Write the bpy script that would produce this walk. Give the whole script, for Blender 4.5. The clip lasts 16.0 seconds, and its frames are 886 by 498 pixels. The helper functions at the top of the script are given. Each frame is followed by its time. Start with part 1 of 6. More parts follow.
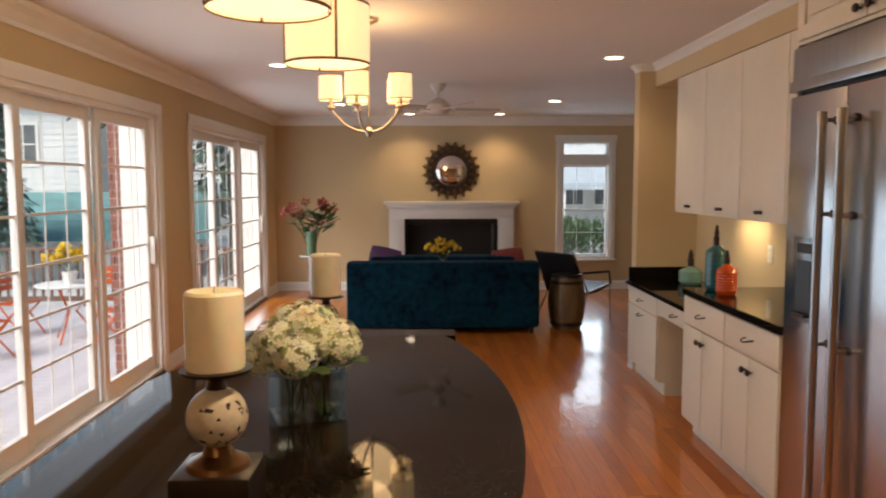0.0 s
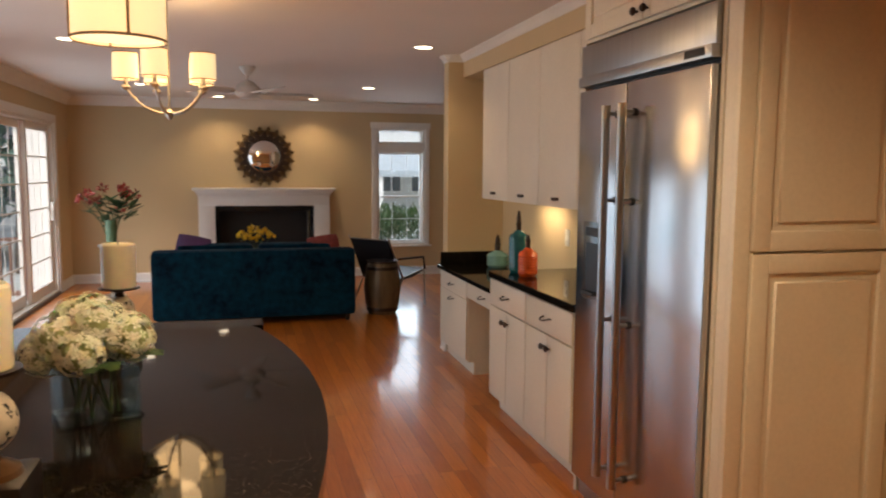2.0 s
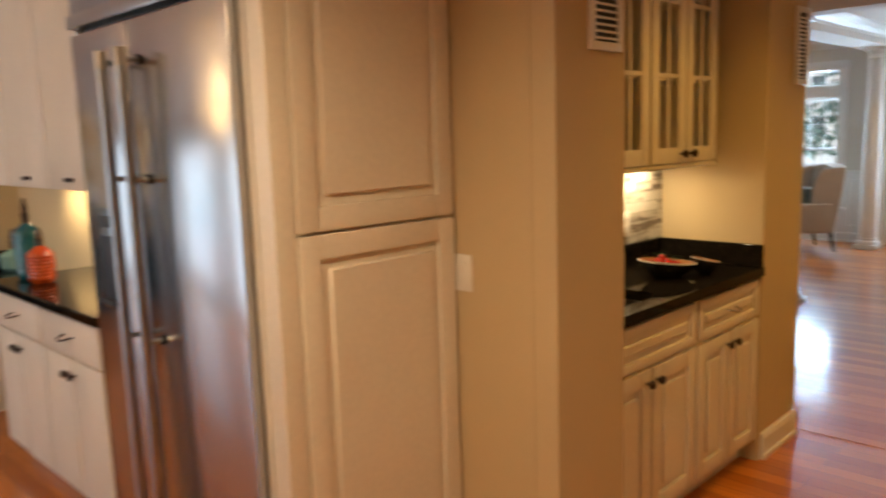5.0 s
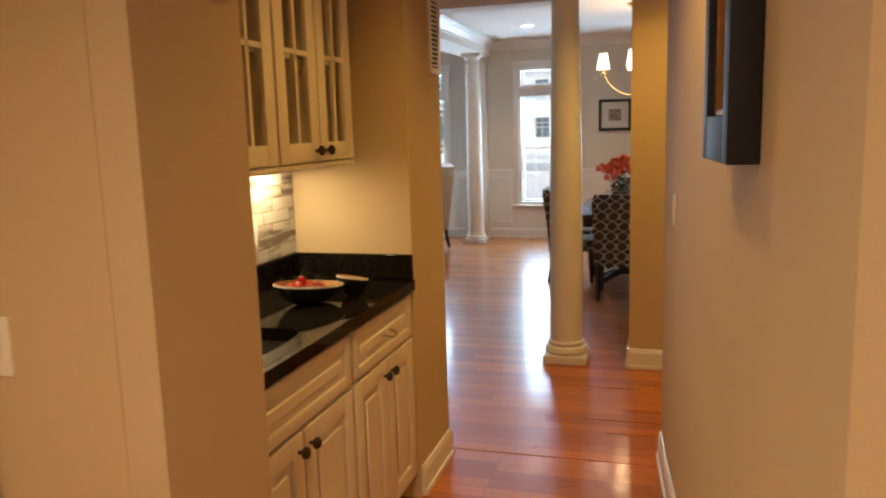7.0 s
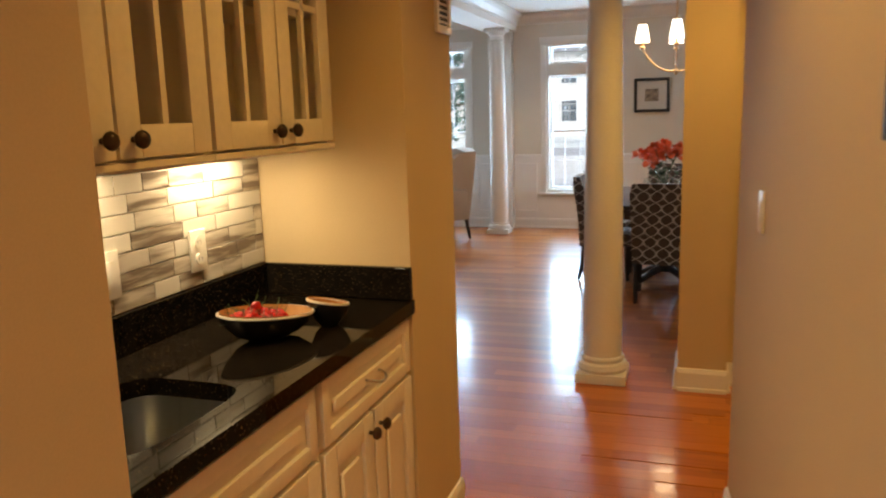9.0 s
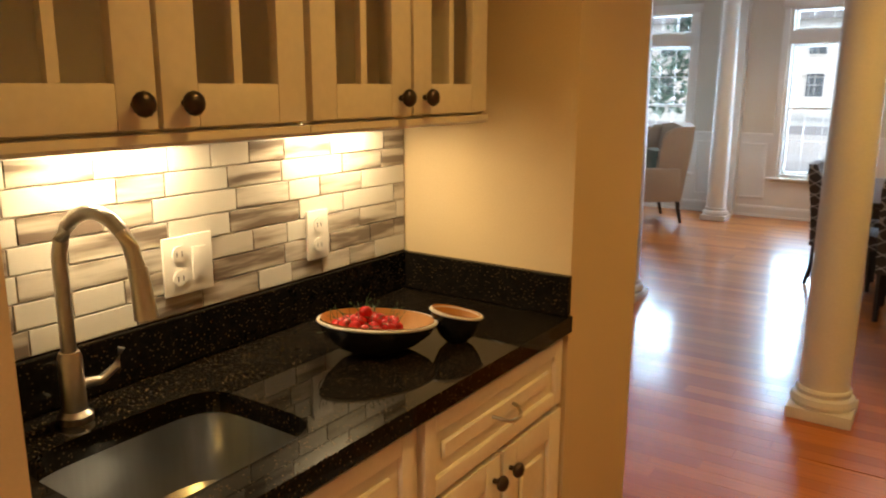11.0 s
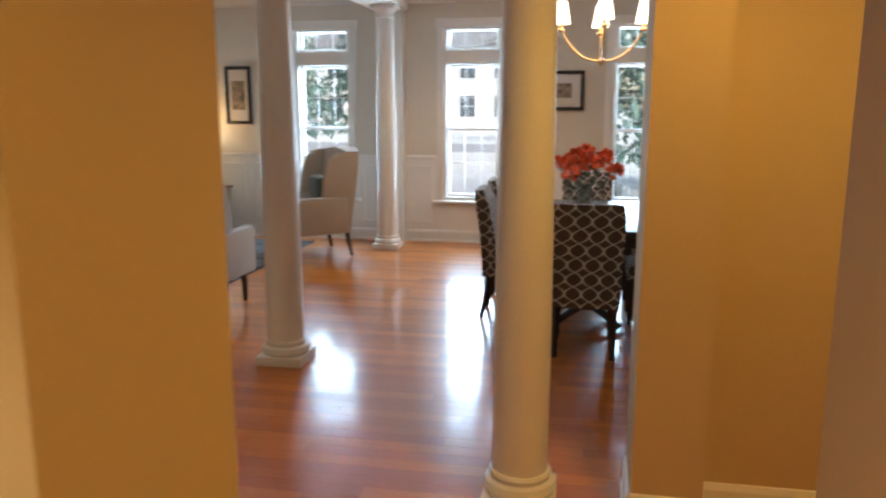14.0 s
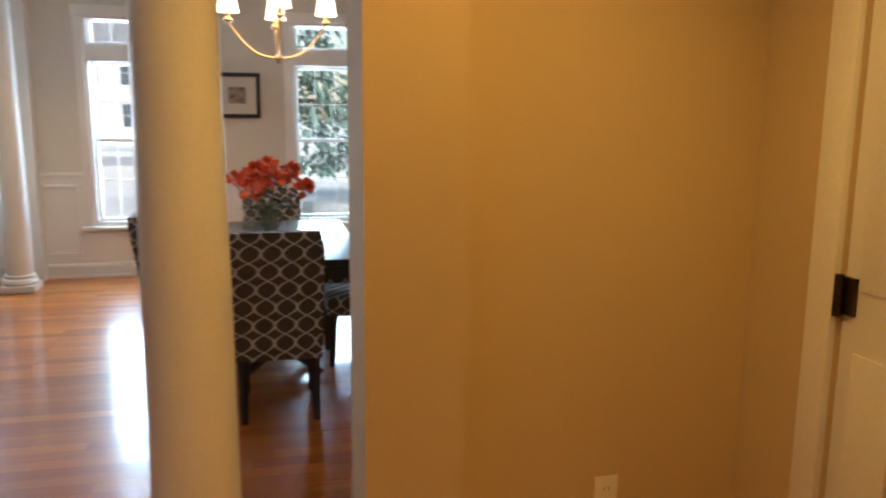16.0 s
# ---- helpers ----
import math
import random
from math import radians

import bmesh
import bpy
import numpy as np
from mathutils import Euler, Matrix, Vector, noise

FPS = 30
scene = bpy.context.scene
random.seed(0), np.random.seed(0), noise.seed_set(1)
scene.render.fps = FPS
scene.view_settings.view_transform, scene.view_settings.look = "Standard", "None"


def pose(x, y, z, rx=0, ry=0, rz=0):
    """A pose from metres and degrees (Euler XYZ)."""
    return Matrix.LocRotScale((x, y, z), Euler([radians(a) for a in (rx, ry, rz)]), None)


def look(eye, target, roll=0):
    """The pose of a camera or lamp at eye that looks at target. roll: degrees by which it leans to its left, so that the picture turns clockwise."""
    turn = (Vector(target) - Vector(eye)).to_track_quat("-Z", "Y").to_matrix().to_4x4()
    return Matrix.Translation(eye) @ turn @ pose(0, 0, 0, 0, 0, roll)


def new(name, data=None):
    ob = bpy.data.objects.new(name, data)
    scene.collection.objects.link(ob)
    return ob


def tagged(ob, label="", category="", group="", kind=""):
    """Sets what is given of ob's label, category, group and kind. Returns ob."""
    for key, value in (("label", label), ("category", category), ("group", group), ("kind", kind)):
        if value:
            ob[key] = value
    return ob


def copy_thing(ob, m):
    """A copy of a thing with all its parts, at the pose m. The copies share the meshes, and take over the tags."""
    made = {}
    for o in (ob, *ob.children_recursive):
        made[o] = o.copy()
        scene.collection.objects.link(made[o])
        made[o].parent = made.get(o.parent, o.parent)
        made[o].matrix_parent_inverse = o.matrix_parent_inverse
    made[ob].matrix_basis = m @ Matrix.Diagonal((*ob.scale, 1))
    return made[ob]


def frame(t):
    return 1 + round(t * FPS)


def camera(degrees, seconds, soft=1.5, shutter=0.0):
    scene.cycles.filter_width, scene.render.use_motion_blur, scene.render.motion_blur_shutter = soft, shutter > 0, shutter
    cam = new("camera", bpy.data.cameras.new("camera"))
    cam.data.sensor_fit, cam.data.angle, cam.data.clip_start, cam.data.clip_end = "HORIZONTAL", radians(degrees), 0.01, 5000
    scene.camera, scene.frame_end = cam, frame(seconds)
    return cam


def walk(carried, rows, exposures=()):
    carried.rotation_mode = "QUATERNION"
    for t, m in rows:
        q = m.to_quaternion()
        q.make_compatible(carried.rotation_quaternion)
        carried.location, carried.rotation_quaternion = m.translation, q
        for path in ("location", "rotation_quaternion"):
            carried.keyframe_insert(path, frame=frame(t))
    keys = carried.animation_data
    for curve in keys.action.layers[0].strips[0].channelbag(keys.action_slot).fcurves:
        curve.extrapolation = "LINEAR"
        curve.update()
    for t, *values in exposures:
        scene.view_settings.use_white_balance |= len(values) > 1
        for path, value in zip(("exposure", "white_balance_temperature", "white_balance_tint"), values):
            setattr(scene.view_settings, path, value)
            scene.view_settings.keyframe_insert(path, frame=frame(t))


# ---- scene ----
cam = camera(60.3, 16.0, soft=2.0, shutter=0.5)
PATH = [
    (0, (-0.176, -0.529, 1.562), (-0.132, 1.463, 1.39), -0.1),
    (0.5, (-0.169, -0.544, 1.562), (-0.007, 1.442, 1.388), 0.1),
    (1, (-0.159, -0.561, 1.567), (0.121, 1.411, 1.391), 0.4),
    (1.5, (-0.148, -0.558, 1.564), (0.242, 1.396, 1.389), 0.5),
    (2, (-0.131, -0.547, 1.561), (0.377, 1.376, 1.356), 0.4),
    (2.5, (-0.114, -0.521, 1.555), (0.482, 1.375, 1.333), 0.7),
    (3, (-0.073, -0.468, 1.55), (0.626, 1.391, 1.313), 0.3),
    (3.5, (0.016, -0.409, 1.546), (0.841, 1.401, 1.337), 0.5),
    (4, (0.122, -0.341, 1.533), (1.074, 1.396, 1.257), 0.6),
    (4.5, (0.24, -0.198, 1.525), (1.405, 1.402, 1.24), -0.3),
    (5, (0.343, -0.042, 1.542), (1.756, 1.344, 1.25), -1.8),
    (5.2, (0.413, 0.02, 1.546), (1.929, 1.287, 1.235), -1.4),
    (7.3, (1.04, 0.38, 1.495), (2.954, 0.868, 1.183), -1.8),
    (7.5, (1.099, 0.401, 1.494), (3.02, 0.857, 1.176), -1.7),
    (8, (1.3, 0.435, 1.493), (3.215, 0.9, 1.153), -1.2),
    (8.5, (1.484, 0.466, 1.483), (3.383, 1.012, 1.173), -1.0),
    (9, (1.646, 0.495, 1.47), (3.516, 1.113, 1.121), -1.7),
    (9.5, (1.827, 0.547, 1.47), (3.643, 1.319, 1.144), -1.3),
    (9.7, (1.876, 0.554, 1.469), (3.675, 1.357, 1.126), -1.5),
    (11.8, (2.254, 0.552, 1.47), (3.798, 1.745, 1.029), 1.4),
    (12, (2.3, 0.561, 1.465), (3.888, 1.692, 1.022), 1.7),
    (12.5, (2.486, 0.618, 1.464), (4.233, 1.496, 1.044), 0.4),
    (13, (2.665, 0.668, 1.465), (4.51, 1.316, 1.042), -0.4),
    (13.2, (2.758, 0.692, 1.462), (4.634, 1.247, 1.046), -0.0),
    (13.5, (2.905, 0.723, 1.457), (4.804, 1.223, 1.079), 0.1),
    (14, (3.102, 0.744, 1.465), (5.035, 1.103, 1.095), 0.1),
    (14.5, (3.361, 0.803, 1.448), (5.329, 0.929, 1.113), -0.6),
    (15, (3.568, 0.82, 1.454), (5.534, 0.757, 1.092), -1.1),
    (15.2, (3.651, 0.819, 1.454), (5.615, 0.69, 1.094), -0.4),
    (15.5, (3.754, 0.794, 1.438), (5.71, 0.552, 1.1), -0.3),
    (16, (3.956, 0.761, 1.433), (5.876, 0.312, 1.094), 0.5),
]
walk(cam, [(t, look(eye, target, roll)) for t, eye, target, roll in PATH], exposures=[(0, 0.20), (1.5, 0.10), (2.5, 0.13), (3.5, 0.38), (4.5, 0.45), (5.2, 0.48), (8, 0.55), (12, 0.58), (16, 0.6)])

# ---- exposure and light ----
LIT = []


def lamp(name, kind, m, energy, color, size=0.1, size_y=None, spot=None):
    data = bpy.data.lights.new(name, kind)
    data.energy, data.color = energy, color
    if kind == "AREA":
        data.size = size
        if size_y:
            data.shape, data.size_y = "RECTANGLE", size_y
    elif kind in ("POINT", "SPOT"):
        data.shadow_soft_size = size
    if spot:
        data.spot_size, data.spot_blend = radians(spot), 0.7
    ob = new(name, data)
    ob.matrix_world = m
    return ob


world = bpy.data.worlds.new("sky")
scene.world = world
world.use_nodes = True
wn = world.node_tree.nodes
sky = wn.new("ShaderNodeTexSky")
sky.sky_type = "NISHITA"
sky.sun_disc = False
sky.sun_elevation, sky.sun_rotation = radians(45), radians(221)
sky.air_density, sky.dust_density = 1.2, 1.5
wn["Background"].inputs["Strength"].default_value = 0.15
world.node_tree.links.new(sky.outputs[0], wn["Background"].inputs["Color"])
sun_data = bpy.data.lights.new("sun", "SUN")
sun_data.energy, sun_data.angle, sun_data.color = 3.6, radians(40), (1.0, 0.98, 0.95)
sun = new("sun", sun_data)
sun.matrix_world = look((0, 0, 30), (14.4, 16.6, 8))

WARM = (1.0, 0.62, 0.28)
WARM2 = (1.0, 0.72, 0.42)
DAY = (0.70, 0.85, 1.0)
HALL = (1.0, 0.57, 0.12)
# daylight through the openings
XW = -2.35                                         # inner face of the west wall
lamp("window_light", "AREA", look((XW + 0.03, 4.28, 1.1), (0, 4.28, 0.95)), 19, DAY, 2.7, 1.9)
lamp("window_light", "AREA", look((XW + 0.03, 8.2, 1.1), (0, 8.2, 0.95)), 21, DAY, 3.0, 1.9)
lamp("window_light", "AREA", look((2.15, 10.95, 1.3), (2.15, 0, 1.0)), 15, DAY, 0.7, 1.6)
for yy in (0.19, 1.94, 3.58, 5.36):
    lamp("window_light", "AREA", look((11.52, yy, 1.4), (0, yy, 1.1)), 64, (0.52, 0.76, 1.0), 0.62, 1.75)

# ---- materials ----
MATS = {}


def mat(name, color, rough=0.5, metal=0.0, grain=0.08, scale=40.0, bump=0.05, dark=None, big=3.0, emit=0.0, emit_color=None, coat=0.0, stretch=(1, 1, 1), trans=0.0, sheen=0.0):
    """A surface with its colour varied at two scales and a fine relief."""
    if name in MATS:
        return MATS[name]
    m = bpy.data.materials.new(name)
    m.use_nodes = True
    t = m.node_tree
    b = t.nodes["Principled BSDF"]
    co = t.nodes.new("ShaderNodeTexCoord")
    mp = t.nodes.new("ShaderNodeMapping")
    mp.inputs["Scale"].default_value = stretch
    t.links.new(co.outputs["Object"], mp.inputs["Vector"])
    fine, wide = t.nodes.new("ShaderNodeTexNoise"), t.nodes.new("ShaderNodeTexNoise")
    fine.inputs["Scale"].default_value, fine.inputs["Detail"].default_value = scale, 5
    wide.inputs["Scale"].default_value, wide.inputs["Detail"].default_value = big, 3
    for n in (fine, wide):
        t.links.new(mp.outputs[0], n.inputs["Vector"])
    add = t.nodes.new("ShaderNodeMath")
    add.operation = "MULTIPLY_ADD"
    add.inputs[1].default_value = 0.5
    t.links.new(wide.outputs["Fac"], add.inputs[0])
    half = t.nodes.new("ShaderNodeMath")
    half.operation = "MULTIPLY"
    half.inputs[1].default_value = 0.5
    t.links.new(fine.outputs["Fac"], half.inputs[0])
    t.links.new(half.outputs[0], add.inputs[2])
    ramp = t.nodes.new("ShaderNodeValToRGB")
    d = dark or tuple(c * (1 - grain) for c in color)
    ramp.color_ramp.elements[0].position, ramp.color_ramp.elements[1].position = 0.36, 0.64
    ramp.color_ramp.elements[0].color = (*d, 1)
    ramp.color_ramp.elements[1].color = (*(min(1, c * (1 + grain * 0.5)) for c in color), 1)
    t.links.new(add.outputs[0], ramp.inputs[0])
    t.links.new(ramp.outputs[0], b.inputs["Base Color"])
    b.inputs["Roughness"].default_value, b.inputs["Metallic"].default_value = rough, metal
    b.inputs["Coat Weight"].default_value = coat
    b.inputs["Coat Roughness"].default_value = 0.08
    b.inputs["Sheen Weight"].default_value = sheen
    if trans:
        b.inputs["Subsurface Weight"].default_value = trans
        b.inputs["Subsurface Radius"].default_value = (0.03, 0.02, 0.01)
    if bump:
        bp = t.nodes.new("ShaderNodeBump")
        bp.inputs["Strength"].default_value, bp.inputs["Distance"].default_value = bump, 0.004
        t.links.new(fine.outputs["Fac"], bp.inputs["Height"])
        t.links.new(bp.outputs[0], b.inputs["Normal"])
    if emit:
        b.inputs["Emission Color"].default_value = (*(emit_color or color), 1)
        b.inputs["Emission Strength"].default_value = emit
    MATS[name] = m
    return m


def glass_mat():
    m = bpy.data.materials.new("pane_glass")
    m.use_nodes = True
    t = m.node_tree
    t.nodes.clear()
    out, mix = t.nodes.new("ShaderNodeOutputMaterial"), t.nodes.new("ShaderNodeMixShader")
    clear, gloss = t.nodes.new("ShaderNodeBsdfTransparent"), t.nodes.new("ShaderNodeBsdfGlossy")
    gloss.inputs["Roughness"].default_value = 0.02
    mix.inputs[0].default_value = 0.06
    t.links.new(clear.outputs[0], mix.inputs[1])
    t.links.new(gloss.outputs[0], mix.inputs[2])
    t.links.new(mix.outputs[0], out.inputs[0])
    return m


def floor_mat():
    """Oak strip floor, boards along y, satin varnish."""
    m = bpy.data.materials.new("oak_floor")
    m.use_nodes = True
    t = m.node_tree
    b = t.nodes["Principled BSDF"]
    co, mp, br = t.nodes.new("ShaderNodeTexCoord"), t.nodes.new("ShaderNodeMapping"), t.nodes.new("ShaderNodeTexBrick")
    mp.inputs["Rotation"].default_value = (0, 0, radians(90))
    t.links.new(co.outputs["Object"], mp.inputs[0])
    t.links.new(mp.outputs[0], br.inputs["Vector"])
    br.inputs["Scale"].default_value = 1.0
    br.inputs["Brick Width"].default_value, br.inputs["Row Height"].default_value = 1.05, 0.083
    br.inputs["Mortar Size"].default_value, br.inputs["Mortar Smooth"].default_value = 0.0011, 0.2
    br.offset, br.offset_frequency, br.squash = 0.37, 3, 1
    br.inputs["Color1"].default_value, br.inputs["Color2"].default_value = (0.40, 0.106, 0.008, 1), (0.62, 0.198, 0.020, 1)
    br.inputs["Mortar"].default_value = (0.16, 0.05, 0.015, 1)
    grain, gm = t.nodes.new("ShaderNodeTexNoise"), t.nodes.new("ShaderNodeMapping")
    gm.inputs["Scale"].default_value = (40, 2.2, 1)
    grain.inputs["Scale"].default_value, grain.inputs["Detail"].default_value = 2.0, 6
    t.links.new(co.outputs["Object"], gm.inputs[0])
    t.links.new(gm.outputs[0], grain.inputs["Vector"])
    mix = t.nodes.new("ShaderNodeMixRGB")
    mix.blend_type = "MULTIPLY"
    mix.inputs[0].default_value = 0.45
    rp = t.nodes.new("ShaderNodeValToRGB")
    rp.color_ramp.elements[0].position, rp.color_ramp.elements[0].color = 0.3, (0.5, 0.42, 0.36, 1)
    rp.color_ramp.elements[1].position = 0.65
    t.links.new(grain.outputs["Fac"], rp.inputs[0])
    t.links.new(br.outputs["Color"], mix.inputs[1])
    t.links.new(rp.outputs[0], mix.inputs[2])
    t.links.new(mix.outputs[0], b.inputs["Base Color"])
    b.inputs["Roughness"].default_value = 0.34
    b.inputs["Specular IOR Level"].default_value = 0.25
    b.inputs["Coat Weight"].default_value, b.inputs["Coat Roughness"].default_value = 0.8, 0.10
    wav = t.nodes.new("ShaderNodeTexNoise")
    wav.inputs["Scale"].default_value = 9
    bp = t.nodes.new("ShaderNodeBump")
    bp.inputs["Strength"].default_value, bp.inputs["Distance"].default_value = 0.12, 0.01
    t.links.new(co.outputs["Object"], wav.inputs["Vector"])
    t.links.new(wav.outputs["Fac"], bp.inputs["Height"])
    bp2 = t.nodes.new("ShaderNodeBump")
    bp2.inputs["Strength"].default_value, bp2.inputs["Distance"].default_value = 0.25, 0.002
    bp2.invert = True
    t.links.new(br.outputs["Fac"], bp2.inputs["Height"])
    t.links.new(bp.outputs[0], bp2.inputs["Normal"])
    t.links.new(bp2.outputs[0], b.inputs["Normal"])
    t.links.new(bp2.outputs[0], b.inputs["Coat Normal"])
    return m


def granite_mat():
    m = mat("black_granite", (0.008, 0.0065, 0.005), 0.04, 0, 0.5, 160, 0.0, dark=(0.004, 0.0034, 0.003), big=22)
    t = m.node_tree
    b = t.nodes["Principled BSDF"]
    b.inputs["Specular IOR Level"].default_value = 0.1
    v = t.nodes.new("ShaderNodeTexVoronoi")
    v.inputs["Scale"].default_value = 120
    rp = t.nodes.new("ShaderNodeValToRGB")
    rp.color_ramp.elements[0].position, rp.color_ramp.elements[0].color = 0.0, (0.30, 0.20, 0.10, 1)
    rp.color_ramp.elements[1].position, rp.color_ramp.elements[1].color = 0.26, (0, 0, 0, 1)
    co = t.nodes.new("ShaderNodeTexCoord")
    t.links.new(co.outputs["Object"], v.inputs["Vector"])
    t.links.new(v.outputs["Distance"], rp.inputs[0])
    mx = t.nodes.new("ShaderNodeMixRGB")
    mx.blend_type = "ADD"
    mx.inputs[0].default_value = 0.45
    src = b.inputs["Base Color"].links[0].from_socket
    t.links.new(src, mx.inputs[1])
    t.links.new(rp.outputs[0], mx.inputs[2])
    t.links.new(mx.outputs[0], b.inputs["Base Color"])
    return m


def lattice_mat():
    """Grey-brown fabric with a pale trellis of ogee cells."""
    m = mat("trellis_fabric", (0.085, 0.062, 0.047), 0.9, 0, 0.25, 300, 0.3, big=20, sheen=0.2)
    t = m.node_tree
    b = t.nodes["Principled BSDF"]
    co, sp = t.nodes.new("ShaderNodeTexCoord"), t.nodes.new("ShaderNodeSeparateXYZ")
    t.links.new(co.outputs["Object"], sp.inputs[0])

    def wave(sign):
        hor = t.nodes.new("ShaderNodeMath")
        hor.operation = "ADD"
        t.links.new(sp.outputs["X"], hor.inputs[0])
        t.links.new(sp.outputs["Y"], hor.inputs[1])
        k = t.nodes.new("ShaderNodeMath")
        k.operation = "MULTIPLY"
        k.inputs[1].default_value = 33 * sign
        t.links.new(hor.outputs[0], k.inputs[0])
        zz = t.nodes.new("ShaderNodeMath")
        zz.operation = "MULTIPLY_ADD"
        zz.inputs[1].default_value = 37
        t.links.new(sp.outputs["Z"], zz.inputs[0])
        t.links.new(k.outputs[0], zz.inputs[2])
        s = t.nodes.new("ShaderNodeMath")
        s.operation = "SINE"
        bend = t.nodes.new("ShaderNodeMath")
        bend.operation = "MULTIPLY"
        bend.inputs[1].default_value = 74
        t.links.new(sp.outputs["Z"], bend.inputs[0])
        curl = t.nodes.new("ShaderNodeMath")
        curl.operation = "SINE"
        t.links.new(bend.outputs[0], curl.inputs[0])
        sway = t.nodes.new("ShaderNodeMath")
        sway.operation = "MULTIPLY_ADD"
        sway.inputs[1].default_value = 0.38
        t.links.new(curl.outputs[0], sway.inputs[0])
        t.links.new(zz.outputs[0], sway.inputs[2])
        t.links.new(sway.outputs[0], s.inputs[0])
        a = t.nodes.new("ShaderNodeMath")
        a.operation = "ABSOLUTE"
        t.links.new(s.outputs[0], a.inputs[0])
        c = t.nodes.new("ShaderNodeMath")
        c.operation = "LESS_THAN"
        c.inputs[1].default_value = 0.20
        t.links.new(a.outputs[0], c.inputs[0])
        return c.outputs[0]

    mxx = t.nodes.new("ShaderNodeMath")
    mxx.operation = "MAXIMUM"
    t.links.new(wave(1), mxx.inputs[0])
    t.links.new(wave(-1), mxx.inputs[1])
    mix = t.nodes.new("ShaderNodeMixRGB")
    mix.inputs[2].default_value = (0.56, 0.51, 0.45, 1)
    t.links.new(mxx.outputs[0], mix.inputs[0])
    t.links.new(b.inputs["Base Color"].links[0].from_socket, mix.inputs[1])
    t.links.new(mix.outputs[0], b.inputs["Base Color"])
    return m


WALL = mat("beige_wall_paint", (0.58, 0.45, 0.27), 0.85, 0, 0.05, 220, 0.06, big=1.2)
WALL2 = mat("tan_wall_paint", (0.66, 0.61, 0.52), 0.6, 0, 0.05, 220, 0.06, big=1.2)
CEIL = mat("ceiling_paint", (0.76, 0.71, 0.65), 0.8, 0, 0.04, 180, 0.08, big=1.0)
TRIM = mat("white_trim_paint", (0.78, 0.76, 0.72), 0.35, 0, 0.05, 90, 0.03)
CREAM = mat("cream_cabinet_paint", (0.74, 0.67, 0.55), 0.38, 0, 0.06, 60, 0.04)
GRANITE = granite_mat()
FLOOR = floor_mat()
GLASS = glass_mat()
STEEL = mat("brushed_steel", (0.42, 0.43, 0.445), 0.28, 1.0, 0.10, 60, 0.03, stretch=(1, 1, 0.03), big=2)


def sheet_steel():
    """Brushed sheet with the slight waves of a thin door skin."""
    m = mat("door_sheet_steel", (0.56, 0.575, 0.60), 0.20, 1.0, 0.08, 70, 0.02, stretch=(1, 1, 0.03), big=2)
    t = m.node_tree
    b = t.nodes["Principled BSDF"]
    co, mp, nz, bp = t.nodes.new("ShaderNodeTexCoord"), t.nodes.new("ShaderNodeMapping"), t.nodes.new("ShaderNodeTexNoise"), t.nodes.new("ShaderNodeBump")
    mp.inputs["Scale"].default_value = (2.2, 1, 1.3)
    nz.inputs["Scale"].default_value, nz.inputs["Detail"].default_value = 2.0, 1
    bp.inputs["Strength"].default_value, bp.inputs["Distance"].default_value = 0.5, 0.006
    t.links.new(co.outputs["Object"], mp.inputs[0])
    t.links.new(mp.outputs[0], nz.inputs["Vector"])
    t.links.new(nz.outputs["Fac"], bp.inputs["Height"])
    t.links.new(b.inputs["Normal"].links[0].from_socket, bp.inputs["Normal"])
    t.links.new(bp.outputs[0], b.inputs["Normal"])
    return m


SHEET = sheet_steel()
NICKEL = mat("satin_nickel", (0.5, 0.46, 0.4), 0.3, 1.0, 0.1, 60, 0.02)
BRONZE = mat("dark_bronze", (0.07, 0.05, 0.04), 0.35, 0.9, 0.3, 90, 0.1)
BRASS = mat("aged_brass", (0.62, 0.42, 0.2), 0.3, 1.0, 0.15, 40, 0.03)
BLACK = mat("black_gap", (0.01, 0.01, 0.011), 0.5, 0, 0.2, 60, 0.02)
# teal with light and dark mottling that paints in the pile's highlights
VELVET = mat("teal_velvet", (0.002, 0.030, 0.055), 0.9, 0, 0.5, 14, 0.25, big=2.6, sheen=0.02, dark=(0.0008, 0.006, 0.014))
VELVET.node_tree.nodes["Principled BSDF"].inputs["Specular IOR Level"].default_value = 0.1
WALL.node_tree.nodes["Principled BSDF"].inputs["Specular IOR Level"].default_value = 0.3
TRELLIS = lattice_mat()
DARKWOOD = mat("espresso_wood", (0.022, 0.012, 0.009), 0.3, 0, 0.4, 30, 0.05, stretch=(1, 1, 0.15))
SHADE = mat("linen_shade", (0.85, 0.68, 0.42), 0.8, 0, 0.08, 260, 0.1, emit=0.85, emit_color=(1.0, 0.72, 0.38))
WARMWHITE = mat("lamp_diffuser", (0.9, 0.8, 0.65), 0.6, 0, 0.02, 20, 0, emit=7.0, emit_color=(1.0, 0.82, 0.58))
WAX = mat("ivory_wax", (0.94, 0.86, 0.66), 0.45, 0, 0.06, 30, 0.05, trans=0.45)
LINEN = mat("cream_linen", (0.42, 0.35, 0.28), 0.9, 0, 0.12, 240, 0.3, sheen=0.2)
PLATE = mat("white_plastic", (0.8, 0.76, 0.68), 0.35, 0, 0.03, 40, 0.0)
GREEN = mat("leaf_green", (0.05, 0.10, 0.03), 0.55, 0, 0.4, 50, 0.1)
GREEN2 = mat("conifer_green", (0.11, 0.20, 0.16), 0.7, 0, 0.45, 8, 0.2)
BARK = mat("bark", (0.10, 0.08, 0.06), 0.9, 0, 0.4, 20, 0.5)
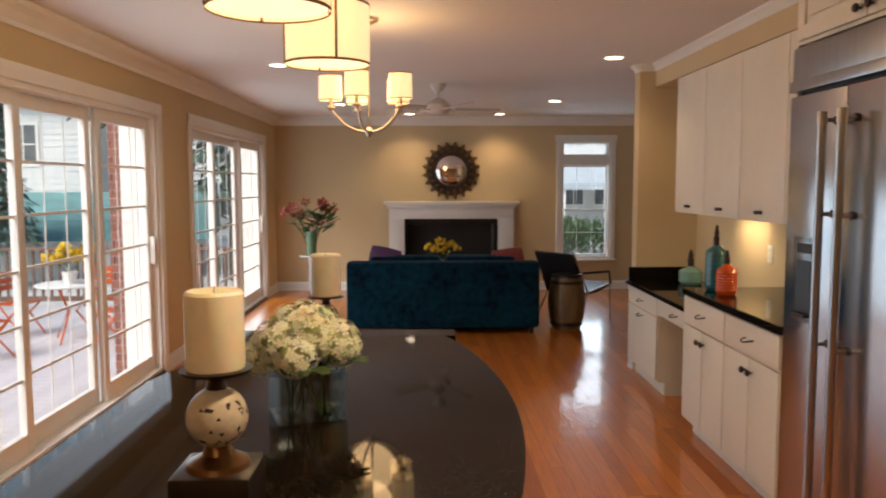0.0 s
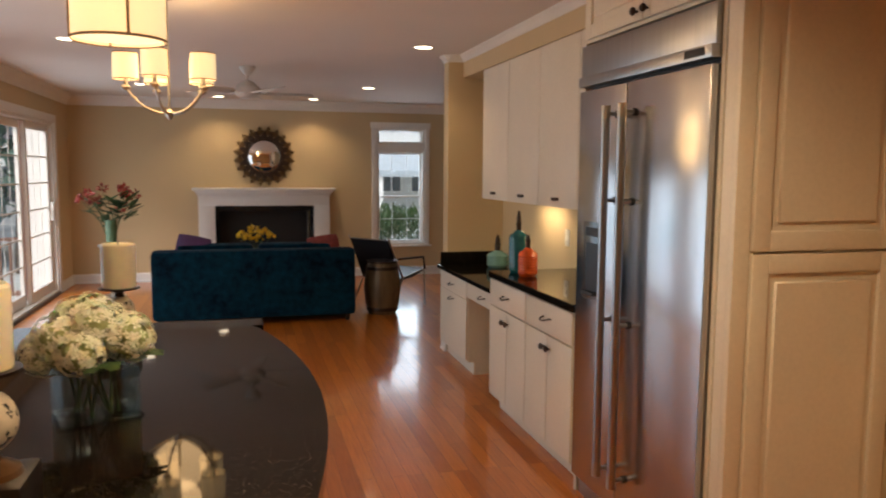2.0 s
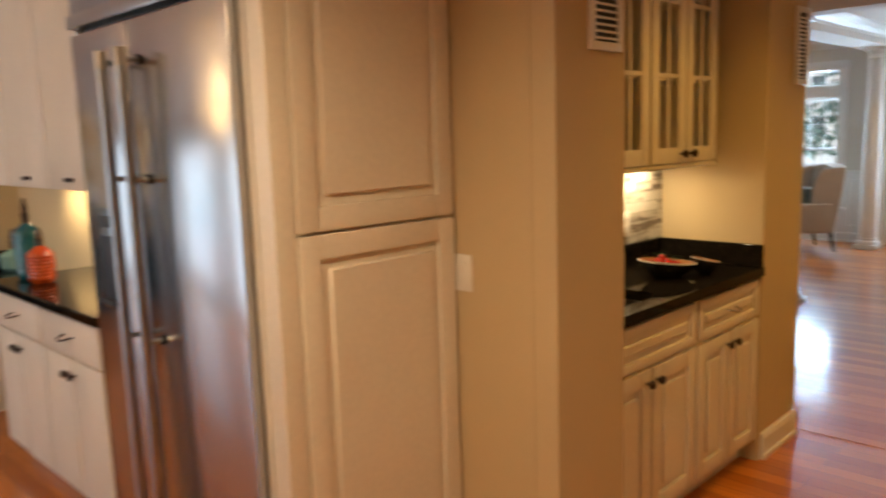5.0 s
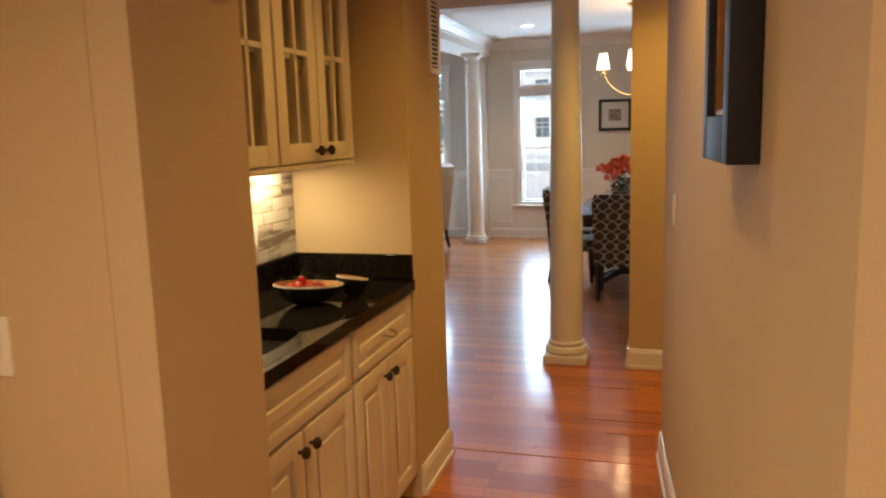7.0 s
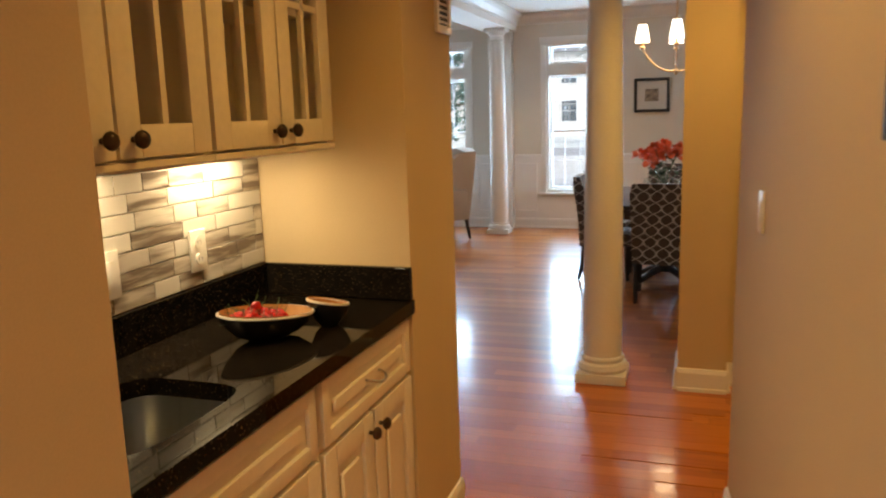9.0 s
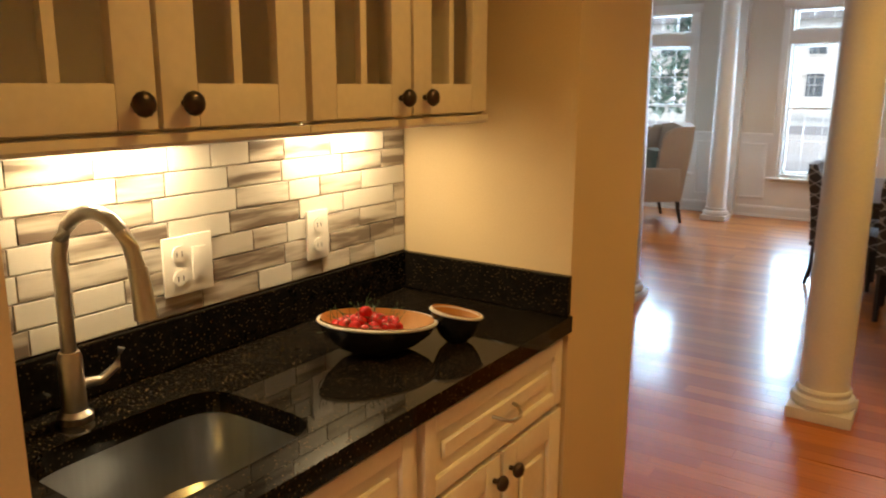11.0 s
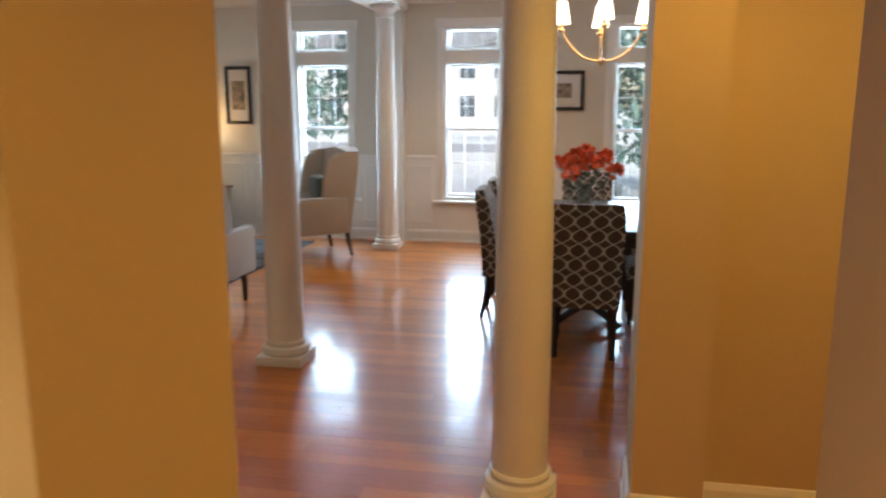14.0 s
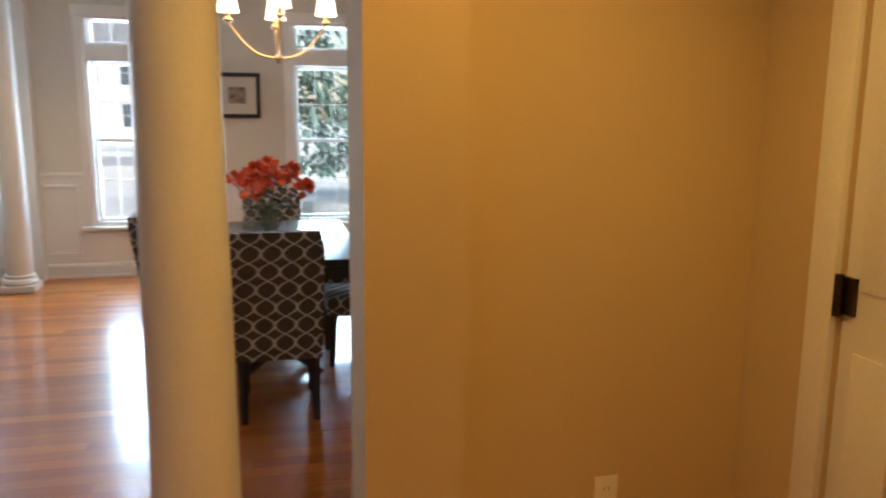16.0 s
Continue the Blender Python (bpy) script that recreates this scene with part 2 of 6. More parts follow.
CORAL = mat("coral_petal", (0.92, 0.15, 0.045), 0.6, 0, 0.25, 30, 0.1)
PETAL = mat("hydrangea_petal", (0.93, 0.92, 0.76), 0.65, 0, 0.1, 14, 0.1, dark=(0.84, 0.86, 0.66), trans=0.3)
YELLOW = mat("yellow_petal", (0.75, 0.5, 0.02), 0.6, 0, 0.25, 30, 0.1)
BRICK = mat("red_brick", (0.30, 0.12, 0.09), 0.85, 0, 0.35, 12, 0.3)

# ---- mesh helpers ----


def box(bm, x0, x1, y0, y1, z0, z1, bevel=0.0, seg=2):
    r = bmesh.ops.create_cube(bm, size=1, matrix=Matrix.LocRotScale(((x0 + x1) / 2, (y0 + y1) / 2, (z0 + z1) / 2), None, (abs(x1 - x0), abs(y1 - y0), abs(z1 - z0))))
    if bevel:
        es = list({e for v in r["verts"] for e in v.link_edges})
        bmesh.ops.bevel(bm, geom=es, offset=min(bevel, abs(x1 - x0) * 0.45, abs(y1 - y0) * 0.45, abs(z1 - z0) * 0.45), segments=seg, profile=0.6, affect="EDGES")


def lathe(bm, profile, at=(0, 0, 0), seg=24, squash=1.0, close=True):
    """A turned body from (radius, height) pairs."""
    rings = []
    for r, z in profile:
        rings.append([bm.verts.new((at[0] + max(r, 1e-4) * math.cos(2 * math.pi * i / seg), at[1] + max(r, 1e-4) * squash * math.sin(2 * math.pi * i / seg), at[2] + z)) for i in range(seg)])
    for a, b in zip(rings, rings[1:]):
        for i in range(seg):
            bm.faces.new((a[i], a[(i + 1) % seg], b[(i + 1) % seg], b[i]))
    if close:
        bm.faces.new(rings[0][::-1])
        bm.faces.new(rings[-1])


def tube(bm, pts, r, seg=8, r2=None):
    """A round bar along points, from radius r to r2."""
    pts = [Vector(p) for p in pts]
    rings, n = [], len(pts)
    for i, p in enumerate(pts):
        d = (pts[min(i + 1, n - 1)] - pts[max(i - 1, 0)]).normalized()
        a = d.cross(Vector((0, 0, 1)) if abs(d.z) < 0.9 else Vector((1, 0, 0))).normalized()
        c = d.cross(a)
        rr = r + ((r2 if r2 is not None else r) - r) * i / max(1, n - 1)
        rings.append([bm.verts.new(p + rr * (a * math.cos(2 * math.pi * k / seg) + c * math.sin(2 * math.pi * k / seg))) for k in range(seg)])
    for u, v in zip(rings, rings[1:]):
        for k in range(seg):
            bm.faces.new((u[k], u[(k + 1) % seg], v[(k + 1) % seg], v[k]))
    bm.faces.new(rings[0][::-1])
    bm.faces.new(rings[-1])


def blob(bm, c, r, sub=2, jit=0.0, sc=(1, 1, 1)):
    v = bmesh.ops.create_icosphere(bm, subdivisions=sub, radius=1.0)["verts"]
    for p in v:
        k = 1 + jit * noise.noise(p.co * 2.3 + Vector(c) * 7)
        p.co = Vector((c[0] + p.co.x * r * sc[0] * k, c[1] + p.co.y * r * sc[1] * k, c[2] + p.co.z * r * sc[2] * k))


def petal(bm, c, n, up, length, width, curl=0.3):
    """A small curved leaf or petal of four faces."""
    c, n, up = Vector(c), Vector(n).normalized(), Vector(up).normalized()
    s = n.cross(up).normalized()
    rows = []
    for k, (f, w) in enumerate(((0, 0.15), (0.5, 1.0), (1.0, 0.25))):
        p = c + n * length * f + up * curl * length * (f * f)
        rows.append([bm.verts.new(p - s * width * w / 2), bm.verts.new(p + up * 0.06 * width), bm.verts.new(p + s * width * w / 2)])
    for a, b in zip(rows, rows[1:]):
        bm.faces.new((a[0], a[1], b[1], b[0]))
        bm.faces.new((a[1], a[2], b[2], b[1]))


def fillb(f):
    bm = bmesh.new()
    f(bm)
    return bm


def put_mesh(name, bm, material, smooth=False):
    bmesh.ops.recalc_face_normals(bm, faces=bm.faces)
    me = bpy.data.meshes.new(name)
    bm.to_mesh(me)
    bm.free()
    me.materials.append(material)
    if smooth:
        for p in me.polygons:
            p.use_smooth = True
        me.set_sharp_from_angle(angle=radians(38))
    return me


def part(name, bm, material, parent, label="", smooth=True):
    ob = new(name, put_mesh(name, bm, material, smooth))
    ob.parent = parent
    if label:
        ob["label"] = label
    return ob


def thing(name, m, label, category, group="", kind=""):
    ob = new(name)
    ob.empty_display_size = 0.1
    ob.matrix_world = m if isinstance(m, Matrix) else pose(*m)
    return tagged(ob, label, category, group, kind)


def solid(name, bm, material, label, category="", kind="structure", smooth=False):
    return tagged(new(name, put_mesh(name, bm, material, smooth)), label, category, "", kind)


def boxed(*rows, bevel=0.0):
    bm = bmesh.new()
    for r in rows:
        box(bm, *r, bevel=bevel)
    return bm


def pierced(bm, along, u0, u1, v0, v1, z0, z1, holes):
    """A wall from u0 to u1 along 'x' or 'y', thick from v0 to v1, with openings (u0, u1, z0, z1)."""
    def b(a, c, p, q):
        if c - a > 1e-4 and q - p > 1e-4:
            box(bm, *((a, c, v0, v1) if along == "x" else (v0, v1, a, c)), p, q)
    at = u0
    for h0, h1, hz0, hz1 in sorted(holes):
        b(at, h0, z0, z1)
        b(h0, h1, z0, hz0)
        b(h0, h1, hz1, z1)
        at = h1
    b(at, u1, z0, z1)


def extrude_along(bm, profile, a, b, side):
    """A moulding with profile (out, z) from point a to b; side is the unit vector out of the wall."""
    a, b, side = Vector(a), Vector(b), Vector(side)
    ra = [bm.verts.new(a + side * o + Vector((0, 0, z))) for o, z in profile]
    rb = [bm.verts.new(b + side * o + Vector((0, 0, z))) for o, z in profile]
    for i in range(len(profile)):
        j = (i + 1) % len(profile)
        bm.faces.new((ra[i], ra[j], rb[j], rb[i]))
    bm.faces.new(ra[::-1])
    bm.faces.new(rb)


CROWN = [(0, 0), (0, -0.13), (0.012, -0.13), (0.018, -0.105), (0.05, -0.06), (0.085, -0.03), (0.095, -0.012), (0.095, 0)]
BASE = [(0, 0), (0.022, 0), (0.022, 0.02), (0.015, 0.024), (0.015, 0.10), (0.008, 0.122), (0, 0.125)]


def crown(a, b, side, z, k=1.0):
    bm = bmesh.new()
    extrude_along(bm, [(o * k, z + h * k) for o, h in CROWN], a, b, side)
    solid("crown_moulding", bm, TRIM, "white painted crown moulding along the ceiling", "trim")


def baseboard(a, b, side):
    bm = bmesh.new()
    extrude_along(bm, BASE, a, b, side)
    solid("baseboard", bm, TRIM, "white painted baseboard with quarter round", "baseboard")

# ---- plan ----
YN, XK, XE = 10.6, 2.06, 11.21                     # north wall, kitchen back wall, east wall
ZK, ZE = 2.52, 2.64                                # ceilings
YP, YB, YS = 1.28, 1.80, 0.22                      # passage north face, tiled back wall, passage south face

# floor and ground
solid("floor", boxed((XW - 0.15, XE + 0.15, -3.2, YN + 0.15, -0.12, 0.0)), FLOOR, "glossy red-brown oak strip floor", "floor")
# lawn colour raised to stand in for the overexposed daylight outdoors
GRASS = mat("pale_lawn", (0.60, 0.62, 0.58), 0.9, 0, 0.3, 6, 0.3, big=0.4)
solid("ground", boxed((-400, 400, -400, 400, -0.75, -0.7)), GRASS, "lawn around the house, paled to look overexposed", "ground")

# ceilings
solid("ceiling", boxed((XW - 0.1, 4.35, -3.2, YN + 0.1, ZK, ZK + 0.12)), CEIL, "off-white painted kitchen ceiling", "ceiling")
bm = boxed((4.2, XE + 0.1, -3.2, 7.2, ZE, ZE + 0.12), (6.2, XE, 2.62, 2.98, 2.44, ZE), (7.0, 7.26, 1.2, 2.62, 2.44, ZE), (5.64, 5.9, 0.2, 1.2, 2.44, ZE), (4.25, 4.35, -3, 7.2, ZK, ZE))
solid("ceiling", bm, CEIL, "off-white painted ceiling with dropped beams", "ceiling")

# west wall with two glazed openings
bm = bmesh.new()
DOOR1, DOOR2 = (2.84, 5.72), (6.62, 9.78)
pierced(bm, "y", -3.2, YN, XW - 0.16, XW, 0, ZK, [(*DOOR1, 0.02, 2.11), (*DOOR2, 0.02, 2.11)])
solid("wall_west", bm, WALL, "beige painted wall with glazed patio doors", "wall")
bm = bmesh.new()
pierced(bm, "x", XW - 0.16, 4.6, YN, YN + 0.16, 0, ZK, [(1.79, 2.52, 0.46, 2.17), (-0.48, 0.80, 0.0, 0.97)])
solid("wall_north", bm, WALL, "beige painted wall behind the fireplace", "wall")
solid("wall_family_east", boxed((4.45, 4.6, 5.86, YN, 0, ZK)), WALL, "beige painted family room wall", "wall")
solid("wall_stub", boxed((1.563, 4.6, 5.72, 5.86, 0, ZK)), WALL, "beige painted wall end beside the desk", "wall")
solid("wall_kitchen_back", boxed((XK, XK + 0.12, YP + 0.004, 5.72, 0, ZK)), WALL, "beige painted wall behind the counter", "wall")
solid("wall_south", boxed((XW - 0.16, 2.2, -3.36, -3.2, 0, ZK)), WALL, "beige painted kitchen wall", "wall")
solid("wall_pier", boxed((XK + 0.002, 2.415, 1.20, YB + 0.1, 0, ZK)), WALL, "beige painted pier with return vent", "wall")
solid("wall_niche_back", boxed((2.415, 3.75, YB, YB + 0.1, 0, ZK)), WALL, "beige painted niche back wall", "wall")
solid("wall_pier_hall", boxed((3.75, 4.20, YP + 0.015, 7.2, 0, ZK)), WALL, "beige painted pier between niche and hall", "wall")
SWALL = pose(4.45, 0.353, 0, 0, 0, 4.85)              # the passage wall runs slightly askew
solid("wall_passage_south", boxed((-2.56, -0.08, -0.14, 0.0, 0, ZE)), WALL, "beige painted passage wall", "wall").matrix_world = SWALL
solid("wall_kitchen_return", boxed((1.9, 2.04, -3.2, 0.0, 0, ZK)), WALL, "beige painted kitchen return wall", "wall")
solid("wall_closet", boxed((4.22, 4.366, -0.76, 0.205, 0, ZE)), WALL, "beige painted vestibule side wall", "wall")
bm = bmesh.new()
pierced(bm, "x", 4.366, 5.80, -0.76, -0.553, 0, ZE, [(4.877, 5.457, 0.0, 2.03)])
solid("wall_vestibule", bm, WALL, "beige painted vestibule wall with a door", "wall")
solid("wall_dining_west", boxed((5.80, 5.97, -3.2, 0.304, 0, ZE)), WALL, "beige painted wall beside the dining room", "wall")
solid("wall_pilaster", boxed((5.66, 5.972, 0.304, 0.547, 0, ZE)), WALL, "beige painted wall end with white baseboard", "wall")
solid("wall_dining_south", boxed((5.69, XE, -3.3, -3.2, 0, ZE)), WALL2, "tan painted dining room wall", "wall")
solid("wall_living_north", boxed((4.20, XE, 7.2, 7.3, 0, ZE)), WALL2, "tan painted living room wall", "wall")
bm = bmesh.new()
EWIN = ((-0.19, 0.567), (1.56, 2.316), (3.20, 3.96), (4.97, 5.73))
pierced(bm, "y", -3.3, 7.3, XE, XE + 0.16, 0, ZE, [(a + 0.07, b - 0.07, 0.46, 2.27) for a, b in EWIN])
solid("wall_east", bm, WALL2, "tan painted wall with tall front windows", "wall")
bm = bmesh.new()
pierced(bm, "y", -3.2, 7.2, XE - 0.012, XE, 0.1, 0.90, [(a, b, 0.40, 0.9) for a, b in EWIN])
edges = [-3.2] + [v for w in EWIN for v in w] + [7.2]
for a, b in zip(edges[0::2], edges[1::2]):
    box(bm, XE - 0.035, XE - 0.012, a, b, 0.90, 0.935, 0.006)
    n = max(1, round((b - a) / 0.5))
    for k in range(n):
        p, q = a + (b - a) * k / n + 0.05, a + (b - a) * (k + 1) / n - 0.05
        for r in ((p, q, 0.80, 0.825), (p, q, 0.20, 0.225), (p, p + 0.025, 0.2, 0.825), (q - 0.025, q, 0.2, 0.825)):
            box(bm, XE - 0.024, XE - 0.012, r[0], r[1], r[2], r[3], 0.004)
solid("wainscot", bm, TRIM, "white painted wainscot panels with chair rail", "wainscot")
solid("pilaster_east", boxed((XE - 0.14, XE, 2.66, 2.95, 0, 2.44)), TRIM, "white pilaster on the front wall", "pilaster")

for a, b, s, z in (((XW, -3.2, 0), (XW, YN, 0), (1, 0, 0), ZK), ((XW, YN, 0), (4.45, YN, 0), (0, -1, 0), ZK), ((4.45, YN, 0), (4.45, 5.86, 0), (-1, 0, 0), ZK),
                   ((1.563, 5.72, 0), (4.45, 5.72, 0), (0, -1, 0), ZK), ((1.563, 5.72, 0), (1.563, 5.86, 0), (-1, 0, 0), ZK), ((1.69, 1.6, 0), (1.69, 5.72, 0), (-1, 0, 0), ZK),
                   ((XE, -3.2, 0), (XE, 2.62, 0), (-1, 0, 0), ZE), ((XE, 2.98, 0), (XE, 7.2, 0), (-1, 0, 0), ZE), ((5.83, 2.62, 0), (XE, 2.62, 0), (0, -1, 0), ZE), ((6.2, 2.98, 0), (XE, 2.98, 0), (0, 1, 0), ZE), ((5.83, -3.2, 0), (XE, -3.2, 0), (0, 1, 0), ZE)):
    crown(a, b, s, z, 0.45 if b[1] in (5.72, 5.86) and a[0] < 4.4 else 1.0)
for a, b, s in (((XW, -3.2, 0), (XW, DOOR1[0] - 0.09, 0), (1, 0, 0)), ((XW, DOOR1[1] + 0.09, 0), (XW, DOOR2[0] - 0.09, 0), (1, 0, 0)), ((XW, DOOR2[1] + 0.09, 0), (XW, YN, 0), (1, 0, 0)),
                ((XW, YN, 0), (-0.80, YN, 0), (0, -1, 0)), ((1.16, YN, 0), (4.45, YN, 0), (0, -1, 0)), ((1.563, 5.72, 0), (1.563, 5.86, 0), (-1, 0, 0)), ((1.563, 5.86, 0), (4.45, 5.86, 0), (0, 1, 0)),
                ((3.78, YP + 0.015, 0), (4.20, YP + 0.015, 0), (0, -1, 0)), ((4.20, YP + 0.015, 0), (4.20, 7.2, 0), (1, 0, 0)), ((XK, 1.20, 0), (2.415, 1.20, 0), (0, -1, 0)), ((XK + 0.002, 1.20, 0), (XK + 0.002, 1.60, 0), (-1, 0, 0)),
                ((1.9, 0.137, 0), (4.37, 0.346, 0), (-0.0845, 0.9964, 0)), ((4.37, 0.346, 0), (4.37, -0.55, 0), (1, 0, 0)), ((5.80, -0.553, 0), (5.80, 0.304, 0), (-1, 0, 0)), ((5.66, 0.304, 0), (5.66, 0.547, 0), (-1, 0, 0)), ((5.66, 0.547, 0), (5.972, 0.547, 0), (0, 1, 0)), ((5.66, 0.304, 0), (5.80, 0.304, 0), (0, -1, 0)),
                ((5.545, -0.553, 0), (5.80, -0.553, 0), (0, 1, 0)), ((XE - 0.012, -3.2, 0), (XE - 0.012, 7.2, 0), (-1, 0, 0))):
    baseboard(a, b, s)


def column(m, h, group):
    c = thing("column", m, "white painted round wooden column on a square plinth", "column", group)
    part("plinth", boxed((-0.135, 0.135, -0.135, 0.135, 0, 0.055), bevel=0.006), TRIM, c)
    part("base_ring", fillb(lambda b: lathe(b, [(0.13, 0.055), (0.138, 0.075), (0.13, 0.10), (0.112, 0.108), (0.112, 0.118), (0.118, 0.128), (0.112, 0.14)], seg=40)), TRIM, c)
    part("shaft", fillb(lambda b: lathe(b, [(0.104, 0.135), (0.104, 0.5), (0.101, 1.0), (0.094, 1.6), (0.084, 2.1), (0.081, h - 0.12)], seg=48)), TRIM, c)
    part("capital", fillb(lambda b: (lathe(b, [(0.082, h - 0.14), (0.092, h - 0.13), (0.082, h - 0.115), (0.082, h - 0.08), (0.11, h - 0.045), (0.115, h - 0.04)], seg=40), box(b, -0.125, 0.125, -0.125, 0.125, h - 0.04, h - 0.002, 0.004))), TRIM, c)
    return c


column((5.77, 0.945, 0), 2.44, "columns of the front hall")
column((7.13, 2.42, 0), 2.44, "columns of the front hall")
column((10.74, 2.75, 0), 2.44, "columns of the front hall")


# ---- windows and doors ----
def sash_window(name, m, w, z0, zt0, zt1, z1, zs, zm, label, cols):
    """Double-hung window with a transom. Local x along the wall, y outwards, the wall face at y = 0."""
    o = thing(name, m, label, "window", "", "structure")
    h = w / 2
    bm = bmesh.new()
    for r in ((-h - 0.07, -h, z0 - 0.02, z1 - 0.006), (h, h + 0.07, z0 - 0.02, z1 - 0.006), (-h - 0.085, h + 0.085, z1 + 0.07 - 0.075, z1 + 0.085)):
        box(bm, r[0], r[1], -0.022, 0, r[2], r[3], 0.004)
    part("casing", bm, TRIM, o)
    part("window_sill", boxed((-h - 0.1, h + 0.1, -0.06, 0.02, z0 - 0.035, z0 - 0.008), bevel=0.006), TRIM, o)
    bm = bmesh.new()
    for r in ((-h, -h + 0.03, z0, z1), (h - 0.03, h, z0, z1), (-h + 0.03, h - 0.03, z1 - 0.03, z1), (-h + 0.03, h - 0.03, z0, z0 + 0.03), (-h + 0.03, h - 0.03, zs, zt0)):
        box(bm, r[0], r[1], 0.003, 0.14, r[2], r[3])
    part("window_frame", bm, TRIM, o)
    for nm, a, b, y in (("upper_sash", zm, zs, 0.09), ("lower_sash", z0 + 0.03, zm + 0.03, 0.06), ("transom_sash", zt0, zt1, 0.07)):
        bm = bmesh.new()
        i = h - 0.03
        for r in ((-i, -i + 0.03, a, b), (i - 0.03, i, a, b), (-i + 0.03, i - 0.03, a, a + 0.03), (-i + 0.03, i - 0.03, b - 0.03, b)):
            box(bm, r[0], r[1], y, y + 0.03, r[2], r[3], 0.003)
        rows = 1 if nm == "transom_sash" else 2
        for k in range(1, cols):
            x = -i + 2 * i * k / cols
            box(bm, x - 0.0025, x + 0.0025, y + 0.0105, y + 0.0195, a + 0.03, b - 0.03)
        if rows == 2:
            zc = (a + b) / 2
            box(bm, -i + 0.03, i - 0.03, y + 0.010, y + 0.020, zc - 0.004, zc + 0.004)
        s = part(nm, bm, TRIM, o)
        g = part("pane", boxed((-i + 0.02, i - 0.02, y + 0.013, y + 0.017, a + 0.02, b - 0.02)), GLASS, s, "clear window glass", False)
        g.visible_shadow = False
    return o


for n, (a, b) in enumerate(EWIN):
    sash_window(f"window_{n + 1}", pose(XE, (a + b) / 2, 0, 0, 0, -90), b - a - 0.14, 0.46, 2.03, 2.26, 2.27, 1.89, 1.20, "tall white double-hung window with transom", 3)
sash_window("window_5", pose(2.155, YN, 0), 0.73, 0.46, 1.95, 2.16, 2.17, 1.82, 1.15, "tall white double-hung window beside the fireplace", 3)


def patio_door(name, m, w, panels, label):
    """Sliding glazed door of several leaves, 2.1 high; local x along the wall, y outwards."""
    o = thing(name, m, label, "patio door", "", "structure")
    h = w / 2
    part("casing", boxed((-h - 0.09, -h, -0.022, 0, 0.0, 2.20), (h, h + 0.09, -0.022, 0, 0, 2.20), (-h - 0.09, h + 0.09, -0.024, 0, 2.11, 2.20), bevel=0.005), TRIM, o)
    part("frame", boxed((-h, -h + 0.035, 0, 0.15, 0.02, 2.11), (h - 0.035, h, 0, 0.15, 0.02, 2.11), (-h, h, 0, 0.15, 2.075, 2.11), (-h, h, 0, 0.15, 0.02, 0.05)), TRIM, o)
    part("outer_jamb", boxed((h - 0.02, h + 0.03, 0.161, 0.29, -0.4, 2.13), (-h - 0.03, -h + 0.02, 0.161, 0.29, -0.4, 2.13)), TRIM, o)
    part("threshold", boxed((-h, h, -0.02, 0.0, 0.0, 0.03), bevel=0.004), BRONZE, o)
    at = -h + 0.035
    for k, pw in enumerate(panels):
        pw = pw * (w - 0.07)
        a, b, y = at, at + pw, 0.05 + 0.045 * (k % 2)
        at = b
        bm = bmesh.new()
        for r in ((a, a + 0.075, 0.05, 2.075), (b - 0.075, b, 0.05, 2.075), (a + 0.075, b - 0.075, 0.05, 0.17), (a + 0.075, b - 0.075, 1.99, 2.075)):
            box(bm, r[0], r[1], y, y + 0.04, r[2], r[3], 0.004)
        leaf = part("leaf", bm, TRIM, o)
        g0, g1 = a + 0.075, b - 0.075
        for q in range(1, 6):
            z = 0.17 + 1.82 * q / 6
            part("muntin", boxed((g0, g1, y + 0.012, y + 0.028, z - 0.008, z + 0.008)), TRIM, leaf)
        nc = 3 if pw > 0.6 else 2
        for q in range(1, nc):
            x = g0 + (g1 - g0) * q / nc
            part("muntin", boxed((x - 0.0035, x + 0.0035, y + 0.0125, y + 0.0175, 0.17, 1.99)), TRIM, leaf)
        p = part("pane", boxed((g0 - 0.01, g1 + 0.01, y + 0.018, y + 0.022, 0.16, 2.0)), GLASS, leaf, "clear door glass", False)
        p.visible_shadow = False
        if k == len(panels) - 1:
            part("handle", boxed((b - 0.06, b - 0.03, y - 0.045, y, 0.92, 1.14), bevel=0.008), TRIM, leaf)
    return o


patio_door("door_1", pose(XW, (DOOR1[0] + DOOR1[1]) / 2, 0, 0, 0, 90), DOOR1[1] - DOOR1[0], (0.31, 0.345, 0.345), "white sliding patio door with divided panes")
patio_door("door_2", pose(XW, (DOOR2[0] + DOOR2[1]) / 2, 0, 0, 0, 90), DOOR2[1] - DOOR2[0], (0.31, 0.345, 0.345), "white sliding patio door beside the fireplace wall")

# closet door in the vestibule
o = thing("door_3", (5.167, -0.553, 0), "cream painted panel door in a white casing", "door", "", "structure")
part("casing", boxed((0.29, 0.375, 0, 0.02, 0, 2.11), (-0.375, -0.29, 0, 0.02, 0, 2.11), (-0.375, 0.375, 0, 0.022, 2.03, 2.11), bevel=0.004), TRIM, o)
lf = part("leaf", boxed((-0.288, 0.288, -0.045, -0.012, 0.008, 2.025), (0.10, 0.24, -0.012, -0.006, 0.15, 0.9), (-0.24, -0.04, -0.012, -0.006, 0.15, 0.9), (0.10, 0.24, -0.012, -0.006, 1.05, 1.9), (-0.24, -0.04, -0.012, -0.006, 1.05, 1.9), bevel=0.004), TRIM, o)
